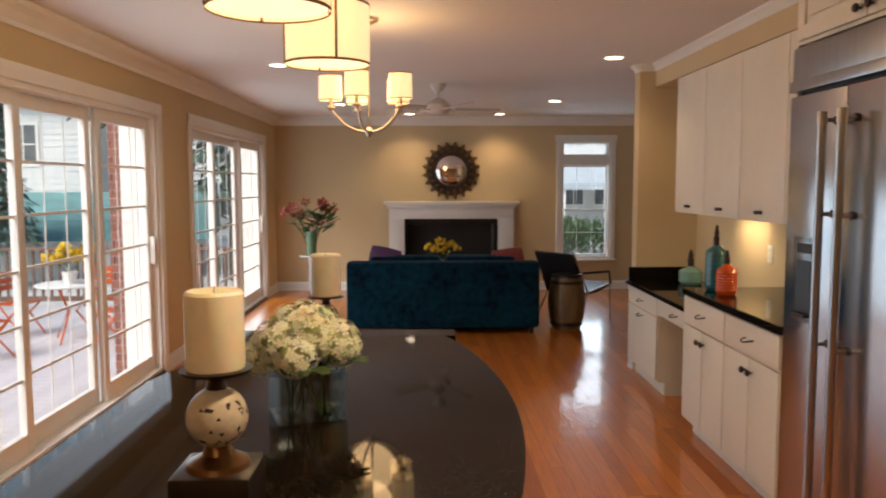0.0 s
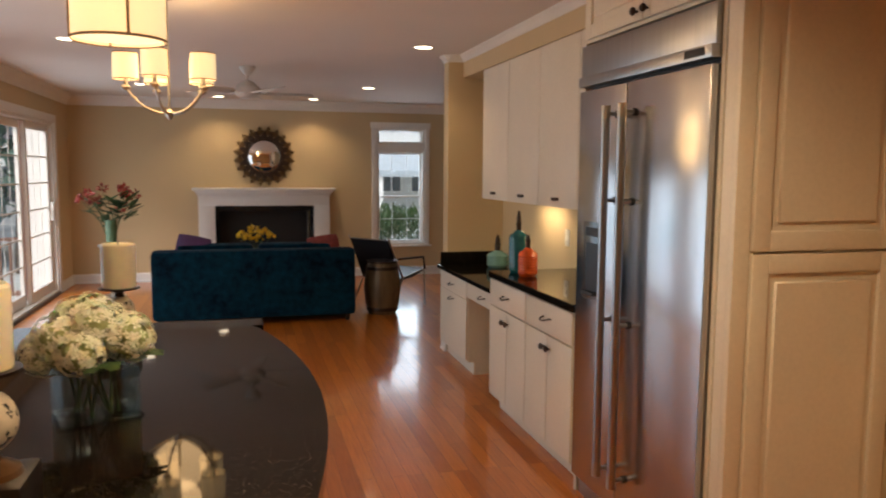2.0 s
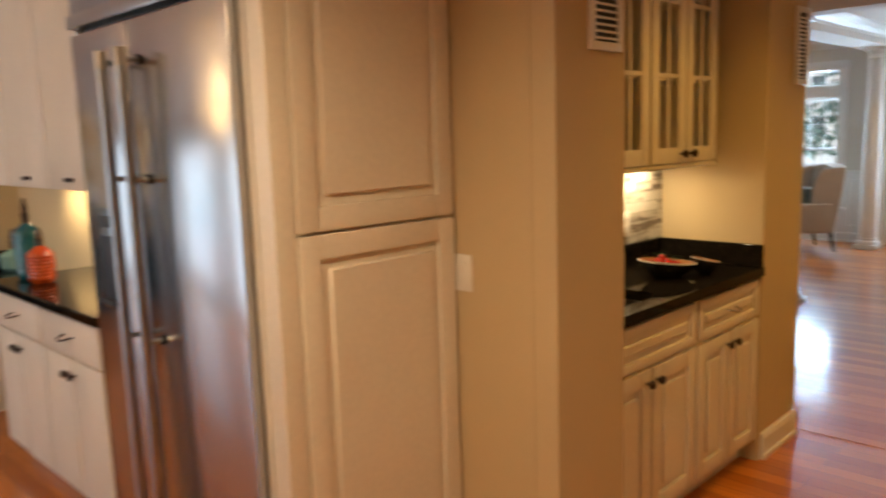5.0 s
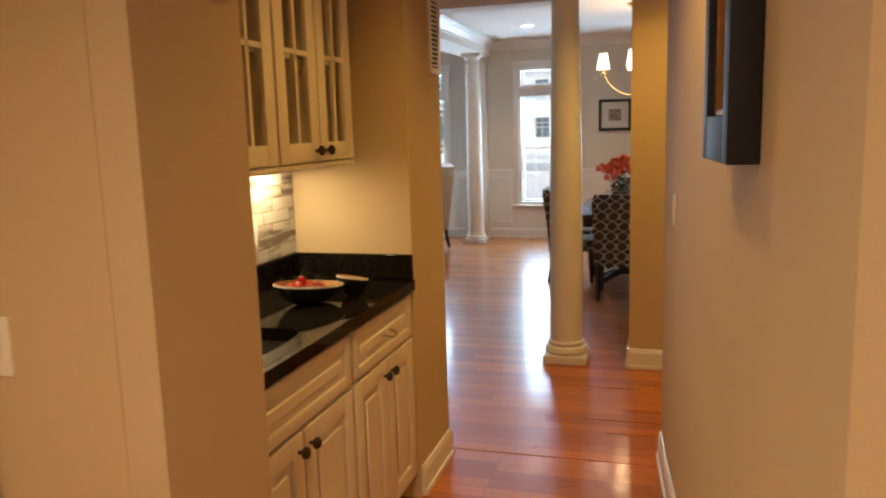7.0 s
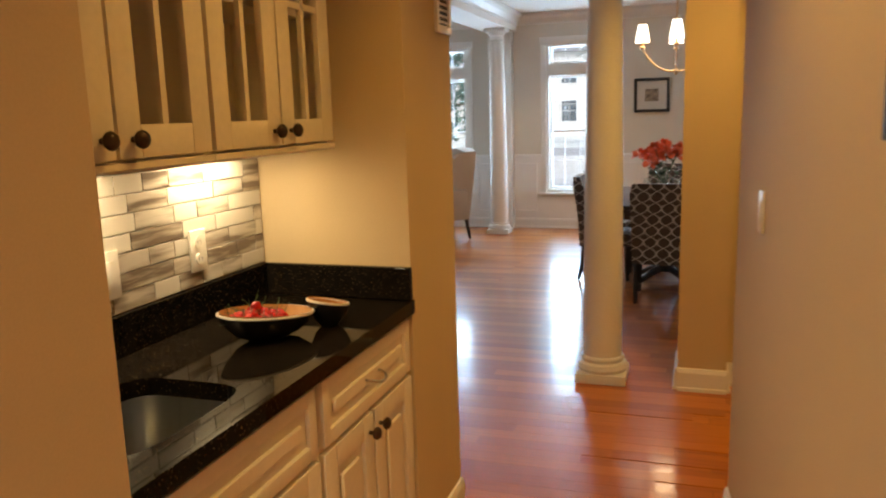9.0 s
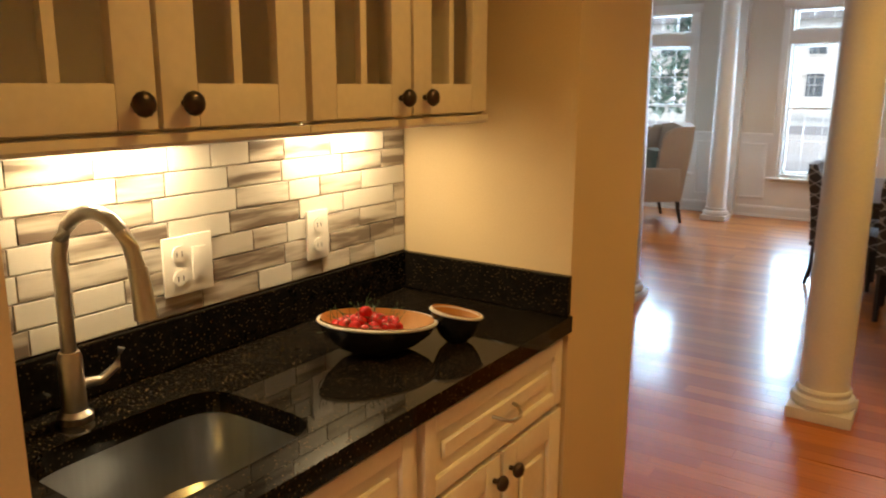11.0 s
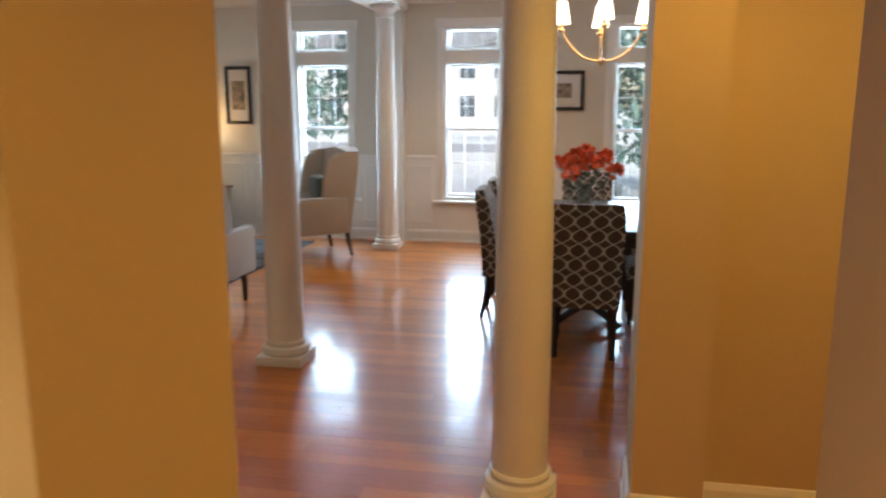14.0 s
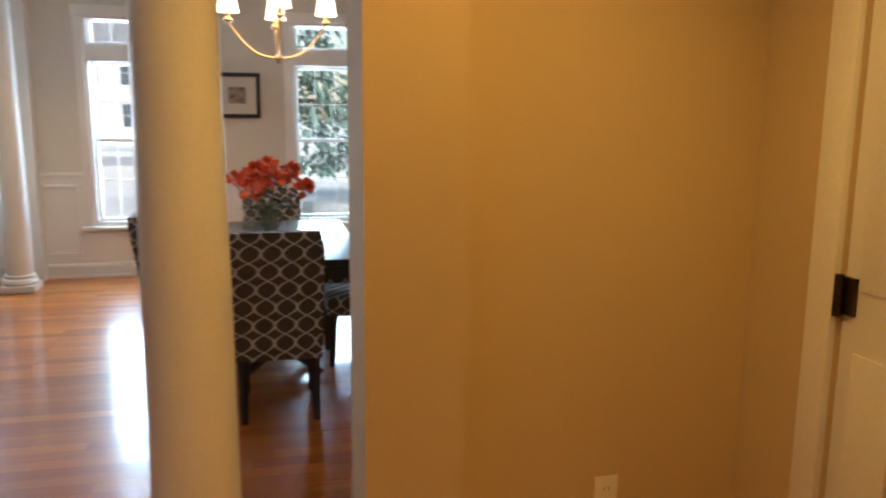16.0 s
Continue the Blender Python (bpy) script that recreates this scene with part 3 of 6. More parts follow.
for z in (0.25, 1.03, 1.8):
    part("hinge", fillb(lambda b: (lathe(b, [(0.011, z - 0.05), (0.011, z + 0.05)], (0.284, 0.008, 0), 12), box(b, 0.245, 0.284, -0.012, -0.002, z - 0.045, z + 0.045))), BRONZE, lf, "dark hinge")


# ---- cabinets ----
def raised_panel(bm, w, h, z, x=0.0, st=0.06, th=0.02):
    """Door with a raised centre panel; local: x along, front face towards -y."""
    a, b = x - w / 2, x + w / 2
    for r in ((a, a + st, z, z + h), (b - st, b, z, z + h), (a + st, b - st, z, z + st), (a + st, b - st, z + h - st, z + h)):
        box(bm, r[0], r[1], -th, 0, r[2], r[3], 0.003)
    box(bm, a + st - 0.004, b - st + 0.004, -th * 0.45, 0, z + st - 0.004, z + h - st + 0.004)
    if w > 0.2 and h > 0.16:
        g = 0.028
        box(bm, a + st + g, b - st - g, -th * 0.95, -th * 0.4, z + st + g, z + h - st - g, 0.012, 1)


def shaker(bm, w, h, z, x=0.0):
    raised_panel(bm, w, h, z, x, 0.05, 0.02)


def knob(parent, x, z, y=-0.02):
    part("knob", fillb(lambda b: [blob(b, (x, y - 0.022, z), 0.018, 2, sc=(1, 0.7, 1)), tube(b, [(x, y, z), (x, y - 0.018, z)], 0.006)]), BRONZE, parent, "dark bronze knob")


def pull(parent, x, z, w=0.09, y=-0.02, material=None):
    part("pull", fillb(lambda b: tube(b, [(x - w / 2, y, z)] + [(x + w / 2 * u, y - 0.03 * (1 - u ** 4) - 0.006, z - 0.012 * (1 - u * u)) for u in (-1, -0.85, -0.6, -0.3, 0, 0.3, 0.6, 0.85, 1)] + [(x + w / 2, y, z)], 0.0042, 8)), material or BRONZE, parent, "curved metal pull")


WEST = lambda x, y, z=0.0: pose(x, y, z, 0, 0, -90)   # front towards -x, local x runs to -y

# counter run beside the refrigerator
for k, (y, w) in enumerate(((3.80, 0.645), (3.155, 0.64))):
    c = thing("base_cabinet", WEST(1.44, y), "cream painted base cabinet with drawer and two doors", "cabinet", "counter base cabinets")
    part("body", boxed((-w / 2, w / 2, 0, 0.62, 0.10, 0.878), (-w / 2, w / 2, 0.06, 0.62, 0.0, 0.10)), CREAM, c)
    d = part("drawer", fillb(lambda b: box(b, -w / 2 + 0.006, w / 2 - 0.006, -0.02, 0, 0.705, 0.868, 0.004)), CREAM, c)
    pull(d, 0, 0.79, 0.09)
    for s in (-1, 1):
        d = part("door", boxed((s * w / 4 - w / 4 + 0.004, s * w / 4 + w / 4 - 0.004, -0.02, -0.001, 0.11, 0.695), bevel=0.004), CREAM, c)
        knob(d, s * 0.035, 0.63)
solid("countertop", boxed((1.40, XK - 0.002, 2.80, 4.10, 0.88, 0.92), bevel=0.006), GRANITE, "polished black granite countertop", "countertop", "")
solid("desk_counter", boxed((1.47, XK - 0.002, 4.102, 5.718, 0.735, 0.77), (1.50, XK - 0.004, 5.69, 5.716, 0.77, 0.87), bevel=0.005), GRANITE, "polished black granite desk top", "countertop", "")
c = thing("desk_cabinet", WEST(1.52, 5.32), "cream painted drawer cabinet under the desk top", "cabinet")
part("body", boxed((-0.39, 0.39, 0, 0.5, 0.10, 0.733), (-0.39, 0.39, 0.05, 0.5, 0.0, 0.10)), CREAM, c)
pull(part("drawer", boxed((-0.384, 0.384, -0.02, -0.001, 0.585, 0.724), bevel=0.004), CREAM, c), 0, 0.655)
pull(part("door", boxed((-0.384, 0.384, -0.02, -0.001, 0.115, 0.579), bevel=0.004), CREAM, c), 0, 0.54)
c = thing("desk_apron", WEST(1.52, 4.515), "cream painted apron drawer over the knee space", "drawer")
part("body", boxed((-0.41, 0.41, 0, 0.45, 0.60, 0.733)), CREAM, c)
pull(part("drawer", boxed((-0.40, 0.40, -0.02, 0, 0.61, 0.725), bevel=0.004), CREAM, c), 0, 0.67)

for k in range(4):
    w = 0.58
    c = thing("wall_cabinet", WEST(1.70, 5.13 - w / 2 - k * w), "cream painted wall cabinet with a flat door", "cabinet", "wall cabinets over the counter")
    part("body", boxed((-w / 2, w / 2, 0.0, 0.355, 1.345, 2.33)), CREAM, c)
    d = part("door", boxed((-w / 2 + 0.003, w / 2 - 0.003, -0.02, -0.001, 1.348, 2.325), bevel=0.004), CREAM, c)
    part("pull", fillb(lambda b: (lathe(b, [(0.006, 0), (0.006, 0.018)], (0, -0.04, 1.385), 8), box(b, -0.04, 0.04, -0.04, -0.02, 1.386, 1.406, 0.006))), BRONZE, d, "dark bronze cup pull")
solid("soffit", boxed((1.69, XK - 0.001, 2.80, 5.719, 2.335, ZK - 0.001)), WALL, "beige painted soffit over the wall cabinets", "soffit")

# refrigerator
f = thing("refrigerator", WEST(1.42, 2.255), "stainless steel built-in side-by-side refrigerator", "refrigerator")
part("carcass", boxed((-0.52, 0.52, 0.03, 0.62, 0.0, 2.13)), BLACK, f)
part("freezer_door", boxed((-0.515, -0.074, -0.02, 0.03, 0.10, 1.925), bevel=0.006), SHEET, f)
part("fridge_door", boxed((-0.067, 0.515, -0.02, 0.03, 0.10, 1.925), bevel=0.006), SHEET, f)
g = part("grille", fillb(lambda b: (box(b, -0.52, 0.52, -0.028, 0.03, 1.945, 1.99, 0.004), box(b, -0.52, 0.52, -0.012, 0.03, 1.99, 2.13, 0.003))), STEEL, f)
part("badge", boxed((0.36, 0.48, -0.031, -0.028, 1.955, 1.982)), BLACK, g, "small dark badge")
part("kick_plate", boxed((-0.51, 0.51, 0.02, 0.04, 0.0, 0.095)), STEEL, f)
for x in (-0.14, 0.0):
    hd = part("handle", fillb(lambda b: tube(b, [(x, -0.075, 0.24), (x, -0.075, 1.83)], 0.0175, 16)), STEEL, f, "long tubular steel handle")
    for z in (0.27, 0.93, 1.44, 1.80):
        part("standoff", fillb(lambda b: tube(b, [(x, -0.02, z), (x, -0.075, z)], 0.009, 10)), STEEL, hd)
        part("collar", fillb(lambda b: tube(b, [(x, -0.026, z), (x, -0.0201, z)], 0.016, 14)), BLACK, hd, "dark mounting collar")
    for z0, z1 in ((0.236, 0.30), (1.78, 1.834)):
        part("end_cap", fillb(lambda b: tube(b, [(x, -0.075, z0), (x, -0.075, z1)], 0.0195, 16)), NICKEL, hd, "polished end cap")
dp = part("dispenser", boxed((-0.435, -0.265, -0.024, -0.018, 0.98, 1.335), bevel=0.003), mat("dispenser_bezel", (0.20, 0.235, 0.26), 0.25, 0.8, 0.1, 40, 0), f)
part("display", boxed((-0.40, -0.28, -0.027, -0.024, 1.27, 1.31)), BLACK, dp)
part("recess", boxed((-0.40, -0.28, -0.026, -0.023, 1.02, 1.24)), mat("dispenser_grey", (0.05, 0.055, 0.06), 0.3, 0.7, 0.1, 40, 0), dp)
part("drip_tray", boxed((-0.40, -0.28, -0.05, -0.024, 1.005, 1.02), bevel=0.003), BLACK, dp)
c = thing("over_fridge_cabinet", WEST(1.44, 2.255), "cream painted cabinet above the refrigerator", "cabinet")
part("body", boxed((-0.545, 0.655, 0.0, 0.61, 2.15, 2.52), (-0.545, -0.524, -0.01, 0.61, 0.0, 2.15), (0.524, 0.545, -0.01, 0.61, 0.0, 2.15)), CREAM, c)
for s in (-1, 1):
    d = part("door", fillb(lambda b: raised_panel(b, 0.52, 0.30, 2.165, s * 0.264)), CREAM, c)
    knob(d, s * 0.04, 2.20)
part("crown_trim", fillb(lambda b: extrude_along(b, [(0, 2.42), (0.012, 2.42), (0.03, 2.45), (0.06, 2.49), (0.07, 2.518), (0, 2.518)], (-0.545, -0.021, 0), (0.655, -0.021, 0), (0, -1, 0))), CREAM, c)
# tall pantry, facing the passage
c = thing("pantry_cabinet", (1.75, 1.60, 0), "cream painted tall pantry cabinet with raised panels", "cabinet")
part("body", boxed((-0.32, 0.308, 0.0, 0.10, 0.10, 2.519), (-0.32, 0.308, 0.05, 0.10, 0, 0.10)), CREAM, c)
part("lower_door", fillb(lambda b: raised_panel(b, 0.575, 1.18, 0.115, 0.01, 0.065, 0.022)), CREAM, c)
part("upper_door", fillb(lambda b: raised_panel(b, 0.575, 1.15, 1.305, 0.01, 0.065, 0.022)), CREAM, c)
part("corner_stile", boxed((-0.345, -0.283, -0.012, 0.02, 0.0, 2.519), bevel=0.004), CREAM, c)

# ---- island ----
isl = thing("kitchen_island", (-0.5, 1.6, 0), "cream painted island under a black granite top", "island")
bm = bmesh.new()
outline = [(-1.07, 0.45), (-0.10, 0.45)] + [(-0.10 + 0.178 * math.sin(math.pi * k / 24) ** 0.8, 0.55 + 2.05 * k / 24) for k in range(25)] + [(-0.055, 2.60), (-0.055, 2.74), (-1.0, 2.74), (-1.0, 2.2), (-1.07, 1.9)]
vs = [[bm.verts.new((x + 0.5, y - 1.6, z)) for x, y in outline] for z in (0.89, 0.93)]
bm.faces.new(vs[0][::-1])
bm.faces.new(vs[1])
for k in range(len(outline)):
    j = (k + 1) % len(outline)
    bm.faces.new((vs[0][k], vs[0][j], vs[1][j], vs[1][k]))
part("top", bm, GRANITE, isl, "polished black granite top with a curved edge", False)
part("base", boxed((-0.45, 0.20, -1.0, 1.0, 0.0, 0.889), bevel=0.004), CREAM, isl)

# ---- niche with sink ----
xa, xb = 2.417, 3.75
for k, (a, b) in enumerate(((xa, 3.14), (3.14, xb))):
    w, cx = b - a - 0.004, (a + b) / 2
    c = thing("base_cabinet", (cx, 1.32, 0), "cream painted base cabinet with raised panel doors", "cabinet", "niche base cabinets")
    if k:
        part("body", boxed((-w / 2, w / 2, 0.0, 0.46, 0.10, 0.878), (-w / 2, w / 2, 0.06, 0.46, 0.0, 0.10)), CREAM, c)
    else:
        part("body", boxed((-w / 2, w / 2, 0.0, 0.46, 0.10, 0.69), (-w / 2, w / 2, 0.06, 0.46, 0.0, 0.10), (-w / 2, w / 2, 0.0, 0.02, 0.69, 0.878), (w / 2 - 0.018, w / 2, 0.02, 0.46, 0.69, 0.878)), CREAM, c)
    d = part("drawer", fillb(lambda q: raised_panel(q, w - 0.03, 0.165, 0.70, 0, 0.035)), CREAM, c)
    if k:
        pull(d, 0, 0.785, 0.085, -0.018, NICKEL)
    for s in (-1, 1):
        d = part("door", fillb(lambda q: raised_panel(q, w / 2 - 0.018, 0.57, 0.115, s * (w / 4 - 0.002))), CREAM, c)
        knob(d, s * 0.035, 0.635)
    w, cx = 0.582, (2.775, 3.36)[k]
    c = thing("glass_cabinet", (cx, 1.495, 0), "cream painted wall cabinet with divided glass doors", "cabinet", "niche glass cabinets")
    for e in (-w / 2, w / 2 - 0.018):
        part("side_panel", boxed((e, e + 0.018, 0, 0.30, 1.40, 2.40)), CREAM, c)
    for z in (1.40, 2.38):
        part("horizontal_panel", boxed((-w / 2 + 0.018, w / 2 - 0.018, 0, 0.285, z, z + 0.02)), CREAM, c)
    part("back_panel", boxed((-w / 2 + 0.018, w / 2 - 0.018, 0.285, 0.30, 1.40, 2.40)), CREAM, c)
    part("centre_stile", boxed((-0.02, 0.02, 0.0, 0.02, 1.42, 2.38)), CREAM, c)
    part("light_rail", fillb(lambda q: extrude_along(q, [(0.0, 1.38), (0.012, 1.38), (0.02, 1.386), (0.02, 1.398), (0.0, 1.40)], (-w / 2, 0.0, 0), (w / 2, 0.0, 0), (0, -1, 0))), CREAM, c)
    for z in (1.74, 2.08):
        part("shelf", boxed((-w / 2 + 0.02, w / 2 - 0.02, 0.03, 0.28, z, z + 0.016)), CREAM, c)
    for s in (-1, 1):
        bm = bmesh.new()
        p, q = (0.004, w / 2 - 0.006) if s > 0 else (-w / 2 + 0.006, -0.004)
        st = 0.062
        for r in ((p, p + st, 1.405, 2.395), (q - st, q, 1.405, 2.395), (p + st, q - st, 1.405, 1.405 + st), (p + st, q - st, 2.395 - st, 2.395)):
            box(bm, r[0], r[1], -0.02, 0, r[2], r[3], 0.003)
        mid = (p + q) / 2
        box(bm, mid - 0.008, mid + 0.008, -0.016, -0.002, 1.46, 2.34)
        for z in (1.755, 2.045):
            box(bm, p + st, q - st, -0.016, -0.002, z - 0.008, z + 0.008)
        d = part("door", bm, CREAM, c)
        g = part("pane", boxed((p + st - 0.004, q - st + 0.004, -0.009, -0.006, 1.46, 2.34)), GLASS, d, "clear cabinet glass", False)
        g.visible_shadow = False
        knob(d, (p + 0.036) if s > 0 else (q - 0.036), 1.44)
solid("soffit", boxed((xa, xb, 1.49, YB, 2.402, ZK - 0.001)), WALL, "beige painted soffit over the glass cabinets", "soffit")

# granite top with a cut-out for the sink
SX0, SX1, SY0, SY1 = 2.60, 2.965, 1.365, 1.655
bm = bmesh.new()
cx, cy, hx, hy = (SX0 + SX1) / 2, (SY0 + SY1) / 2, (SX1 - SX0) / 2, (SY1 - SY0) / 2
X0, X1, Y0, Y1 = xa, xb - 0.001, 1.285, YB - 0.002
ang = sorted([2 * math.pi * i / 40 + 0.01 for i in range(40)] + [math.atan2(y - cy, x - cx) % (2 * math.pi) for x in (X0, X1) for y in (Y0, Y1)])
loops = []
for zz in (0.88, 0.92):
    inn, out = [], []
    for t in ang:
        c, s = math.cos(t), math.sin(t)
        inn.append(bm.verts.new((cx + hx * math.copysign(abs(c) ** 0.4, c), cy + hy * math.copysign(abs(s) ** 0.4, s), zz)))
        k = min(((X1 if c > 0 else X0) - cx) / c if abs(c) > 1e-6 else 9e9, ((Y1 if s > 0 else Y0) - cy) / s if abs(s) > 1e-6 else 9e9)
        out.append(bm.verts.new((cx + c * k, cy + s * k, zz)))
    loops.append((inn, out))
for i in range(len(ang)):
    j = (i + 1) % len(ang)
    (a0, b0), (a1, b1) = loops
    bm.faces.new((a1[i], b1[i], b1[j], a1[j]))
    bm.faces.new((a0[j], b0[j], b0[i], a0[i]))
    bm.faces.new((b0[i], b0[j], b1[j], b1[i]))
    bm.faces.new((a0[j], a0[i], a1[i], a1[j]))
solid("niche_countertop", bm, GRANITE, "polished black granite countertop with sink cut-out", "countertop", "")
solid("granite_upstand", boxed((xa, xb - 0.001, YB - 0.022, YB - 0.001, 0.922, 1.02), (xb - 0.022, xb - 0.001, 1.29, YB - 0.023, 0.922, 1.02), bevel=0.003), GRANITE, "black granite upstand around the niche", "upstand")
sk = thing("sink", (2.7825, 1.51, 0.88), "stainless steel undermount bar sink", "sink")
bm = bmesh.new()
for (hx, hy, z), (hx2, hy2, z2) in zip([(0.200, 0.162, 0.0), (0.187, 0.150, -0.002), (0.178, 0.14, -0.13), (0.15, 0.11, -0.16)], [(0.187, 0.150, -0.002), (0.178, 0.14, -0.13), (0.15, 0.11, -0.16), (0.01, 0.01, -0.165)]):
    def ring(a, b, zz):
        out = []
        for i in range(32):
            t = 2 * math.pi * i / 32
            c, s = math.cos(t), math.sin(t)
            out.append(bm.verts.new((a * math.copysign(abs(c) ** 0.45, c), b * math.copysign(abs(s) ** 0.45, s), zz)))
        return out
    r1, r2 = ring(hx, hy, z), ring(hx2, hy2, z2)
    for i in range(32):
        bm.faces.new((r1[i], r1[(i + 1) % 32], r2[(i + 1) % 32], r2[i]))
bmesh.ops.remove_doubles(bm, verts=bm.verts, dist=1e-4)
part("basin", bm, STEEL, sk)
part("drain", fillb(lambda b: lathe(b, [(0.03, -0.163), (0.03, -0.158), (0.02, -0.16)], seg=20)), NICKEL, sk)
fc = thing("faucet", (2.742, 1.715, 0.92), "brushed nickel gooseneck faucet with side lever", "faucet")
part("base", fillb(lambda b: lathe(b, [(0.028, 0), (0.028, 0.012), (0.02, 0.02), (0.019, 0.11), (0.016, 0.12)], seg=20)), NICKEL, fc)
part("spout", fillb(lambda b: tube(b, [(0, 0, 0.11), (0, 0, 0.28)] + [(0.012 * k / 3, -0.075 + 0.075 * math.cos(math.pi * k / 9), 0.28 + 0.075 * math.sin(math.pi * k / 9)) for k in range(1, 9)] + [(0.036, -0.152, 0.27)], 0.012, 12)), NICKEL, fc)
part("spray_head", fillb(lambda b: tube(b, [(0.036, -0.152, 0.275), (0.039, -0.160, 0.195)], 0.014, 12, 0.018)), NICKEL, fc)
part("lever", fillb(lambda b: tube(b, [(0.015, 0, 0.06), (0.05, 0, 0.055), (0.075, -0.01, 0.075), (0.085, -0.012, 0.105)], 0.009, 10, 0.006)), NICKEL, fc)


def tile_mat():
    m = mat("banded_stone_tile", (0.60, 0.55, 0.46), 0.28, 0, 0.1, 60, 0.03, stretch=(0.25, 1, 1))
    t = m.node_tree
    b = t.nodes["Principled BSDF"]
    oi, co, mp, nz = t.nodes.new("ShaderNodeObjectInfo"), t.nodes.new("ShaderNodeTexCoord"), t.nodes.new("ShaderNodeMapping"), t.nodes.new("ShaderNodeTexNoise")
    mp.inputs["Scale"].default_value = (5, 1, 42)
    mp.inputs["Rotation"].default_value = (0, radians(9), 0)
    add = t.nodes.new("ShaderNodeVectorMath")
    t.links.new(co.outputs["Object"], mp.inputs[0])
    t.links.new(mp.outputs[0], add.inputs[0])
    sc = t.nodes.new("ShaderNodeMath")
    sc.operation = "MULTIPLY"
    sc.inputs[1].default_value = 60
    t.links.new(oi.outputs["Random"], sc.inputs[0])
    t.links.new(sc.outputs[0], add.inputs[1])
    t.links.new(add.outputs[0], nz.inputs["Vector"])
    nz.inputs["Scale"].default_value, nz.inputs["Detail"].default_value = 0.8, 3
    rp = t.nodes.new("ShaderNodeValToRGB")
    rp.color_ramp.elements[0].position, rp.color_ramp.elements[0].color = 0.40, (0.17, 0.13, 0.10, 1)
    rp.color_ramp.elements[1].position, rp.color_ramp.elements[1].color = 0.60, (0.58, 0.53, 0.45, 1)
    e = rp.color_ramp.elements.new(0.49)
    e.color = (0.40, 0.35, 0.28, 1)
    pale = t.nodes.new("ShaderNodeMath")
    pale.operation = "GREATER_THAN"
    pale.inputs[1].default_value = 0.66
    t.links.new(oi.outputs["Random"], pale.inputs[0])
    mix = t.nodes.new("ShaderNodeMixRGB")
    mix.inputs[2].default_value = (0.64, 0.60, 0.52, 1)
    t.links.new(nz.outputs["Fac"], rp.inputs[0])
    t.links.new(pale.outputs[0], mix.inputs[0])
    t.links.new(rp.outputs[0], mix.inputs[1])
    t.links.new(mix.outputs[0], b.inputs["Base Color"])
    return m


TILE = tile_mat()
bs = tagged(new("backsplash", put_mesh("backsplash", boxed((xa, xb - 0.002, YB - 0.006, YB - 0.001, 1.022, 1.398)), mat("tile_grout", (0.55, 0.5, 0.42), 0.9, 0, 0.05, 200, 0.1))), "pale banded stone mosaic backsplash in running strips", "backsplash", "", "structure")
rng = random.Random(4)
tile_meshes = {}
z, rows = 1.024, 8
for r in range(rows):
    x = xa + 0.002
    first = True
    while x < xb - 0.02:
        w = rng.choice((0.10, 0.15, 0.20)) if not first else rng.choice((0.05, 0.09, 0.13))
        first = False
        w = min(w, xb - 0.004 - x)
        key = round(w, 3)
        if key not in tile_meshes:
            tile_meshes[key] = put_mesh("tile", boxed((0, w - 0.003, -0.005, 0, 0, 0.0435), bevel=0.0012), TILE)
        tl = new("tile", tile_meshes[key])
        tl.location = (x, YB - 0.0065, z)
        tl.parent = bs
        x += w
    z += 0.0467


def plate(m, kind, label):
    p = thing("wall_plate", m, label, "switch" if kind != "outlet" else "outlet")
    w = 0.115 if kind == "double" else 0.07
    part("plate", boxed((-w / 2, w / 2, -0.006, 0, -0.058, 0.058), bevel=0.004), PLATE, p)
    if kind in ("outlet", "double"):
        ox = -0.023 if kind == "double" else 0
        for z in (-0.024, 0.024):
            s = part("socket", fillb(lambda b: lathe(b, [(0.016, 0), (0.016, 0.003)], seg=16)), PLATE, p)
            s.matrix_local = pose(ox, -0.006, z, 90)
            part("slot", boxed((-0.007, -0.005, -0.005, 0.005, 0.0031, 0.0036), (0.005, 0.007, -0.005, 0.005, 0.0031, 0.0036)), BLACK, s)
    if kind in ("switch", "double"):
        ox = 0.023 if kind == "double" else 0
        part("rocker", boxed((ox - 0.016, ox + 0.016, -0.009, -0.006, -0.033, 0.033), bevel=0.002), PLATE, p)
    return p


TB = YB - 0.0125
plate((3.40, TB, 1.12), "outlet", "white wall outlet on the tiled backsplash")
plate((3.035, TB, 1.12), "double", "white double plate with outlet and switch on the tiles")
plate(pose(XK + 0.001, 1.553, 1.12, 0, 0, -90), "switch", "white light switch beside the pantry")
plate(SWALL @ pose(-0.532, 0.0, 1.175, 0, 0, 180), "switch", "white light switch on the passage wall")
plate(pose(5.80, -0.145, 0.39, 0, 0, -90), "outlet", "white wall outlet low on the beige wall")
plate(pose(XK, 4.35, 1.1, 0, 0, -90), "outlet", "white wall outlet over the desk")
plate(pose(XK, 3.9, 1.1, 0, 0, -90), "switch", "white wall plate over the counter")


